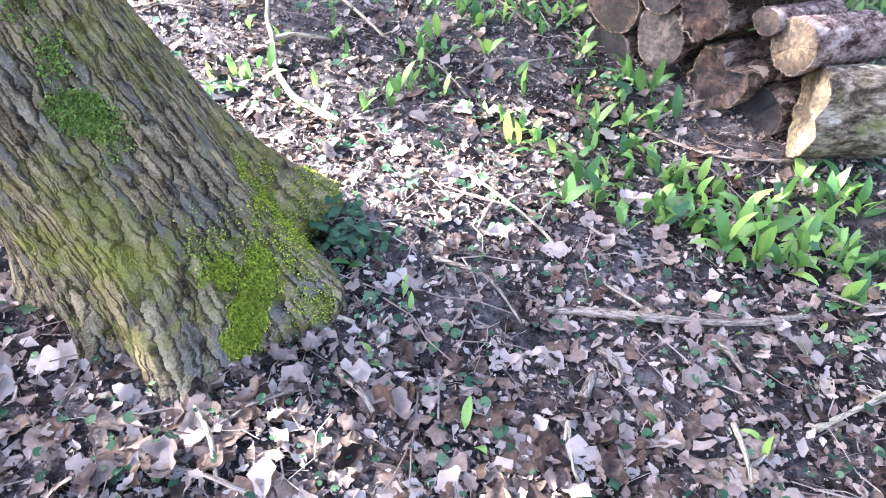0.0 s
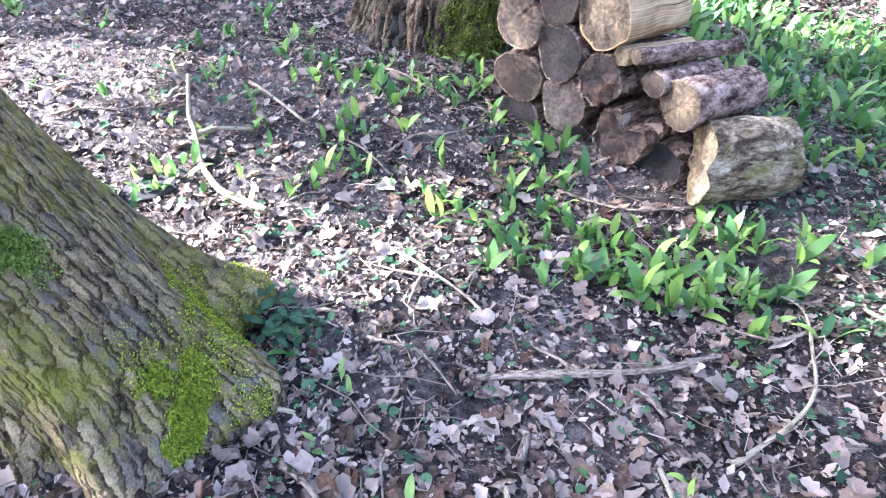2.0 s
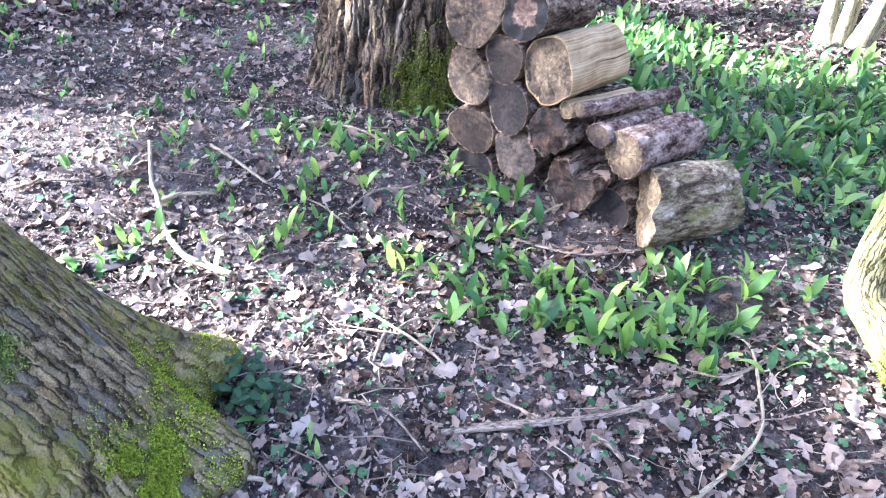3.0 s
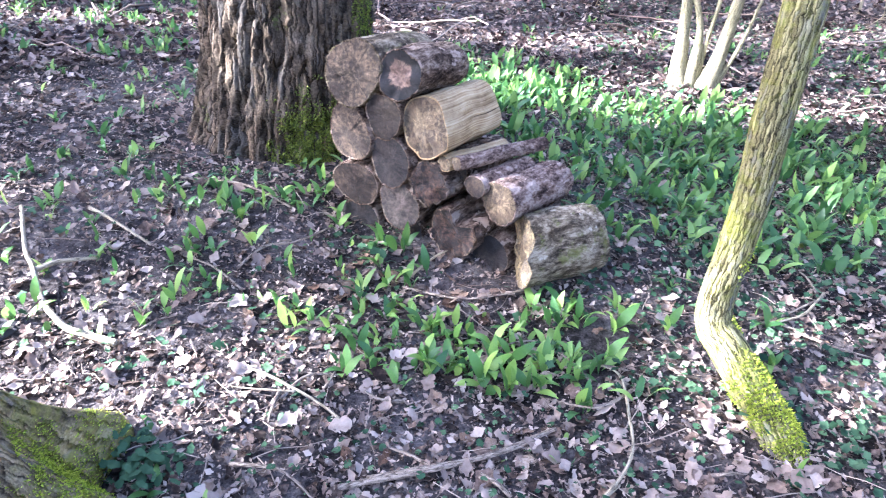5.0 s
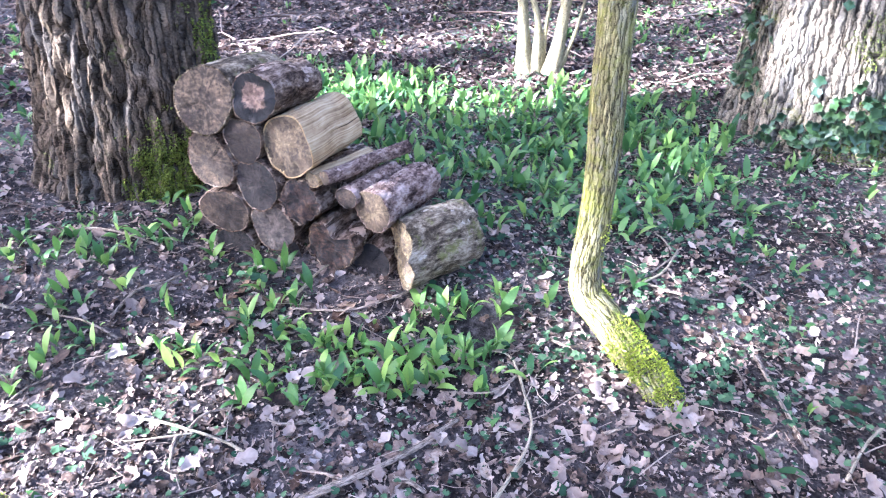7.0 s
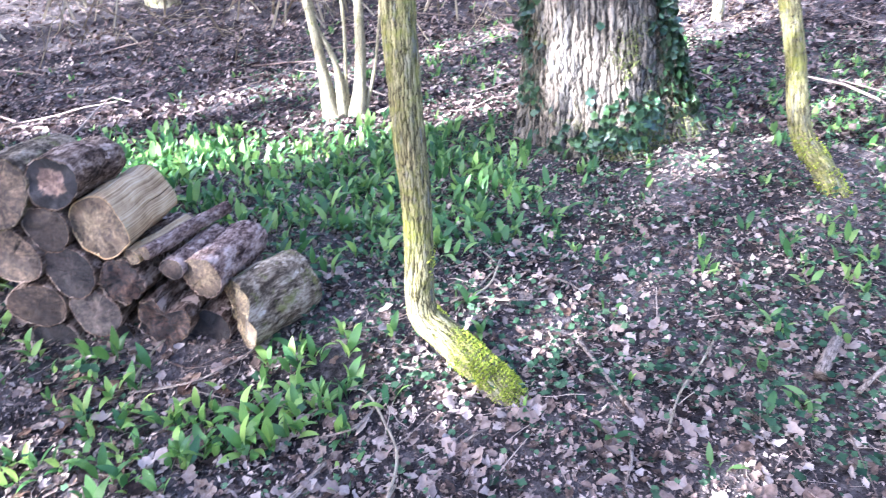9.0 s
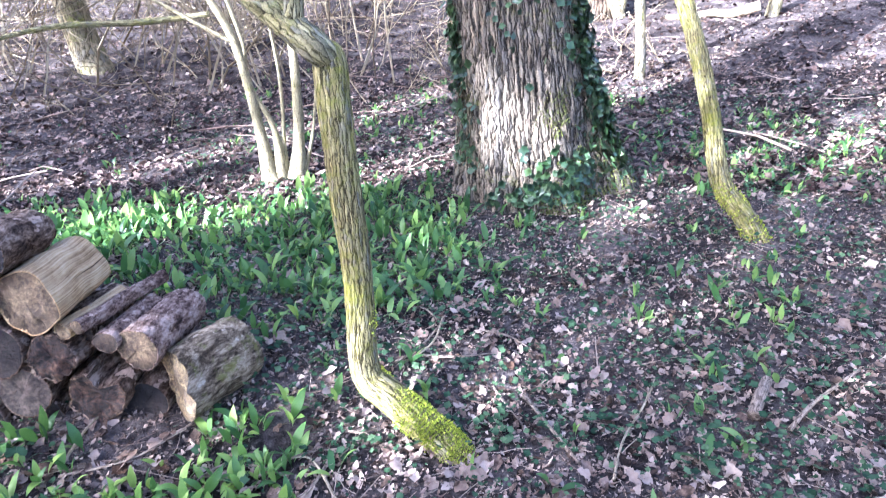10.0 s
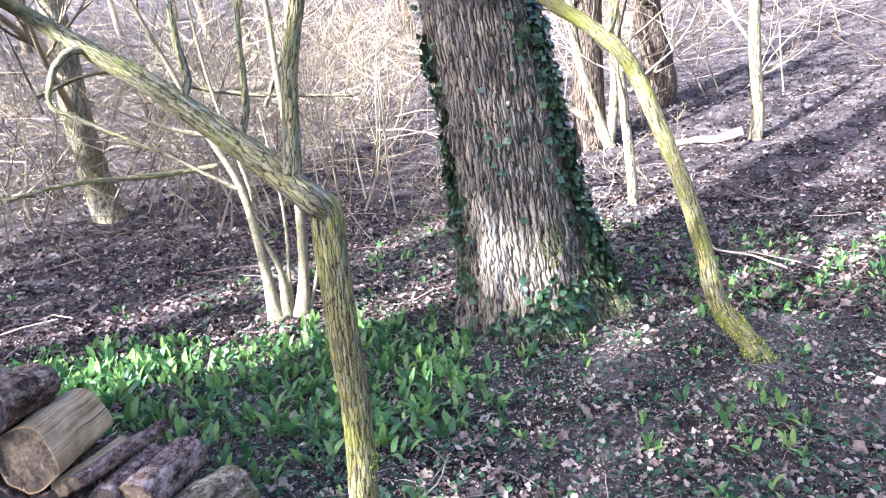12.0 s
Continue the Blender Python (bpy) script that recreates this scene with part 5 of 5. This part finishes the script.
stick("pale stick on litter", [(0.73, 0.91, 0.020), (0.73, 0.83, 0.030), (0.73, 0.77, 0.020)], 0.0060, 0.0042, BARK_PALE)
stick("thin twig in the litter", [(0.92, 0.93, 0.020), (1.01, 0.98, 0.030), (1.11, 1.03, 0.020)], 0.0060, 0.0042, BARK_PALE)
stick("fine pale curved dry stalk", [(0.38, 0.83, 0.020), (0.39, 0.88, 0.030), (0.39, 0.77, 0.030), (0.41, 0.74, 0.020)], 0.0040, 0.0028, BARK_PALE)
stick("thin stick across pale soil", [(-1.14, 2.51, 0.020), (-1.03, 2.54, 0.030), (-0.89, 2.54, 0.020)], 0.0060, 0.0042, STICK)
for i in range(26):
    r = np.random.default_rng(1500 + i)
    x, y, a, L = -0.3 + 2.8 * r.random(), 0.5 + 1.7 * r.random(), r.random() * 6.28, 0.10 + 0.22 * r.random()
    d = np.array((math.cos(a), math.sin(a)))
    n = np.array((-d[1], d[0])) * 0.12 * L * r.normal()
    stick("thin broken grey-brown twig", [(x, y, 0.015), (x + d[0] * L / 2 + n[0], y + d[1] * L / 2 + n[1], 0.03), (x + d[0] * L, y + d[1] * L, 0.015)], 0.004 + 0.004 * r.random(), 0.003)


# ---- stone, chip and a leafy herb ----
def stone(x, y, sx, sy, sz, seed, label):
    bm = bmesh.new()
    bmesh.ops.create_icosphere(bm, subdivisions=4, radius=1)
    for v in bm.verts:
        k = 1 + 0.18 * noise.noise(v.co * 1.3 + Vector((seed, 0, 0))) + 0.05 * noise.noise(v.co * 6)
        v.co = Vector((v.co.x * sx * k, v.co.y * sy * k, v.co.z * sz * k))
    for f in bm.faces:
        f.smooth = True
    me = bpy.data.meshes.new("stone")
    bm.to_mesh(me)
    bm.free()
    me.materials.append(STONE)
    ob = new("stone", me)
    ob.matrix_basis = pose(x, y, hz(x, y) + sz * 0.35, 3, -4, 25 * seed)
    return tagged(ob, label, "stone")


stone(-0.68, 2.12, 0.10, 0.07, 0.018, 1, "flat grey stone half sunk in the soil")
stick("pale fresh wood chip", [(-0.115, 1.11, 0.018), (-0.095, 1.105, 0.02), (-0.075, 1.10, 0.018)], 0.006, 0.005, BARK_PALE, name="wood_chip")


def leafy_herb(x, y, n, seed, size):
    r = np.random.default_rng(seed)
    t = thing("leafy_herb", (x, y, hz(x, y)), "low leafy herb with divided grey-green leaves", "plant")
    me = mesh_from("leaflet", *ROUND_ONE, HERB)
    for k in range(n):
        a, d = 6.283 * r.random(), 0.09 * math.sqrt(r.random())
        ob = piece("leaflet", me, t)
        s_ = size * (0.7 + 0.6 * r.random())
        ob.matrix_basis = pose(d * math.cos(a), d * math.sin(a), 0.02 + 0.06 * r.random(), 20 * r.normal(), 20 * r.normal(), 360 * r.random()) @ Matrix.Diagonal((s_, s_, s_, 1))
    return t


ROUND_ONE = blade(1, 0.28, 5, oval, curl(1, -0.3), 0.25, 0.2, 5)
leafy_herb(-0.17, 1.42, 46, 1, 0.04)
leafy_herb(-0.08, 1.36, 24, 2, 0.035)
leafy_herb(0.70, 2.30, 16, 3, 0.06)


# ---- thicket ahead ----
def thicket(name, n, place, hmin, hmax, r0, seed, label, kids=5, flat=0.5):
    r = np.random.default_rng(seed)
    out = []
    for i in range(n):
        x, y = place(r)
        b = np.array((x, y, hz(x, y) - 0.03))
        h = hmin + (hmax - hmin) * r.random()
        branching(b, (flat * r.normal(), flat * r.normal(), 1), h, r0 * (0.6 + 0.8 * r.random()), 2, seed * 1000 + i, out, 0.75, 0.2, 3, kids)
    v, f = joined(out)
    ob = new(name, mesh_from(name, v, f, BRUSH, smooth=False))
    return tagged(ob, label, "brush", kind="stuff")


def fan(d0, d1, a0, a1):
    def fn(r):
        d, a = d0 + (d1 - d0) * r.random() ** 1.2, radians(a0 + (a1 - a0) * r.random())
        return 0.2 + d * math.cos(a), -0.3 + d * math.sin(a)
    return fn


thicket("bare_thicket", 190, fan(8.5, 19.0, 43, 82), 1.2, 3.0, 0.015, 61, "tangled bare pale brush at the foot of the slope")
thicket("bare_thicket", 130, fan(14.0, 34.0, 5, 62), 1.5, 4.0, 0.018, 62, "bare bushes on the slope")
thicket("low_brush", 90, fan(7.5, 14.0, 20, 80), 0.3, 0.9, 0.008, 63, "low dry stems and brambles", 4, 0.8)
stick("pale fallen log on the slope", [(11.1, 2.72, 0.16), (11.05, 2.9, 0.10), (10.98, 3.1, 0.06), (10.95, 3.35, 0.08), (10.85, 3.6, 0.05), (10.75, 4.0, 0.03)], 0.075, 0.035, BARK_PALE, name="fallen_log")

# ---- unseen trees added on the sunny side, past the walk, to cast shade ----
def sunward(u, w):
    """A place u metres across the light and w metres towards the sun."""
    x, y = w * math.sin(SUN_AZ) + u * math.cos(SUN_AZ), w * math.cos(SUN_AZ) - u * math.sin(SUN_AZ)
    return (x, y, hz(x, y))


def shade_foliage_clump(tree, u0, u1, low, high, leaves, seed):
    """An unseen sheet of ivy leaves between two heights, added to block the sun."""
    r = np.random.default_rng(seed)
    u, w = u0 + (u1 - u0) * r.random(leaves) + 0.06 * r.normal(size=leaves), 10 + 0.25 * r.normal(size=leaves)
    x, y = w * math.sin(SUN_AZ) + u * math.cos(SUN_AZ), w * math.cos(SUN_AZ) - u * math.sin(SUN_AZ)
    pos = np.stack([x, y, low + (high - low) * r.random(leaves) + 0.06 * r.normal(size=leaves)], 1)
    return stuff("ivy_foliage", IVY_LEAVES, pos, turns(r.random(leaves) * 6.3, r.normal(size=leaves), r.normal(size=leaves)), 0.14 + 0.12 * r.random(leaves), IVY, "unseen dark ivy leaves added to block the sun", "", tree)


# place across the light, distance, trunk radius, height, and where its crown begins
for k, (u, w, r, h, levels, free) in enumerate([
        (0.20, 11.0, 0.34, 15.0, 2, 0.74), (-1.1, 9.0, 0.40, 13.0, 2, 0.6), (5.38, 12.0, 0.30, 13.0, 1, 0.7), (6.75, 12.0, 0.45, 11.0, 1, 0.8), (7.55, 14.0, 0.50, 12.5, 1, 0.8), (8.5, 15.0, 0.55, 12.5, 1, 0.8),
        (3.55, 11.0, 0.30, 8.0, 1, 0.7), (4.55, 12.0, 0.26, 7.0, 1, 0.75), (9.6, 13.0, 0.40, 13.0, 2, 0.6), (-2.6, 12.0, 0.4, 14.0, 2, 0.6)]):
    bare_tree("shade_tree", "unseen bare tree placed on the sunny side to cast shade", sunward(u, w), (0, 0, 1), h, r, 70 + k, BARK_DARK, BRUSH, levels, spread=0.7, clear_to=free, kids=4, sway=0.002)

# added unseen trees; their ivy sheets shade chosen places and leave gaps for sun
for u, h, r, clumps in (
        (3.32, 13.5, 0.10, ((1.98, 2.35, 5.55, 7.85, 360), (2.30, 3.15, 5.30, 8.02, 950), (2.35, 3.45, 8.72, 10.9, 1000), (1.98, 2.45, 8.2, 12.6, 280), (3.10, 3.45, 7.8, 8.9, 160))),
        (4.3, 6.6, 0.14, ((2.95, 3.75, 3.4, 5.95, 600), (3.75, 5.35, 3.4, 6.30, 1350))),
        (1.05, 13.0, 0.06, ((0.95, 1.60, 5.84, 6.52, 330), (1.60, 1.95, 5.92, 6.45, 90), (1.45, 1.95, 7.06, 8.4, 260), (0.75, 1.30, 6.5, 9.4, 700), (1.15, 1.45, 9.0, 12.5, 320), (1.25, 2.1, 7.85, 9.0, 280), (1.28, 1.95, 7.0, 7.9, 60))),
        (0.35, 12.0, 0.12, ((-0.40, 1.00, 4.3, 6.05, 1000), (-0.60, 0.75, 6.2, 10.5, 1300), (-1.8, -0.4, 5.0, 10.0, 900))),
        (5.38, 12.0, 0.10, ((5.02, 5.62, 4.6, 9.5, 1100),)),
        (6.9, 10.5, 0.16, ((6.20, 7.0, 4.6, 10.6, 1300), (7.0, 8.6, 5.4, 9.6, 1400)))):
    old = bare_tree("ivy_shade_tree", "unseen slim tree added on the sunny side to carry shading ivy", sunward(u, 10.0), (0, 0, 1), h, r, 95 + int(u * 10), BARK_DARK, BRUSH, 1, clear_to=0.75, sway=0.002)
    for c, (u0, u1, low, high, leaves) in enumerate(clumps):
        shade_foliage_clump(old, u0, u1, low, high, leaves, 200 + int(u * 100) + c)

# ---- wood all round ----
r = np.random.default_rng(5)
out = []
for i in range(150):
    a, d = 6.283 * (i + r.random()) / 150, 28 + 30 * r.random()
    x, y = d * math.cos(a), d * math.sin(a)
    branching((x, y, hz(x, y) - 0.3), (0.05 * r.normal(), 0.05 * r.normal(), 1), 9 + 6 * r.random(), 0.12 + 0.14 * r.random(), 2, 4000 + i, out, 0.6, 0.10, 5, 5)
v, f = joined(out)
tagged(new("far_woods", mesh_from("far_woods", v, f, BRUSH)), "bare grey-brown far woodland", "woods", kind="stuff")
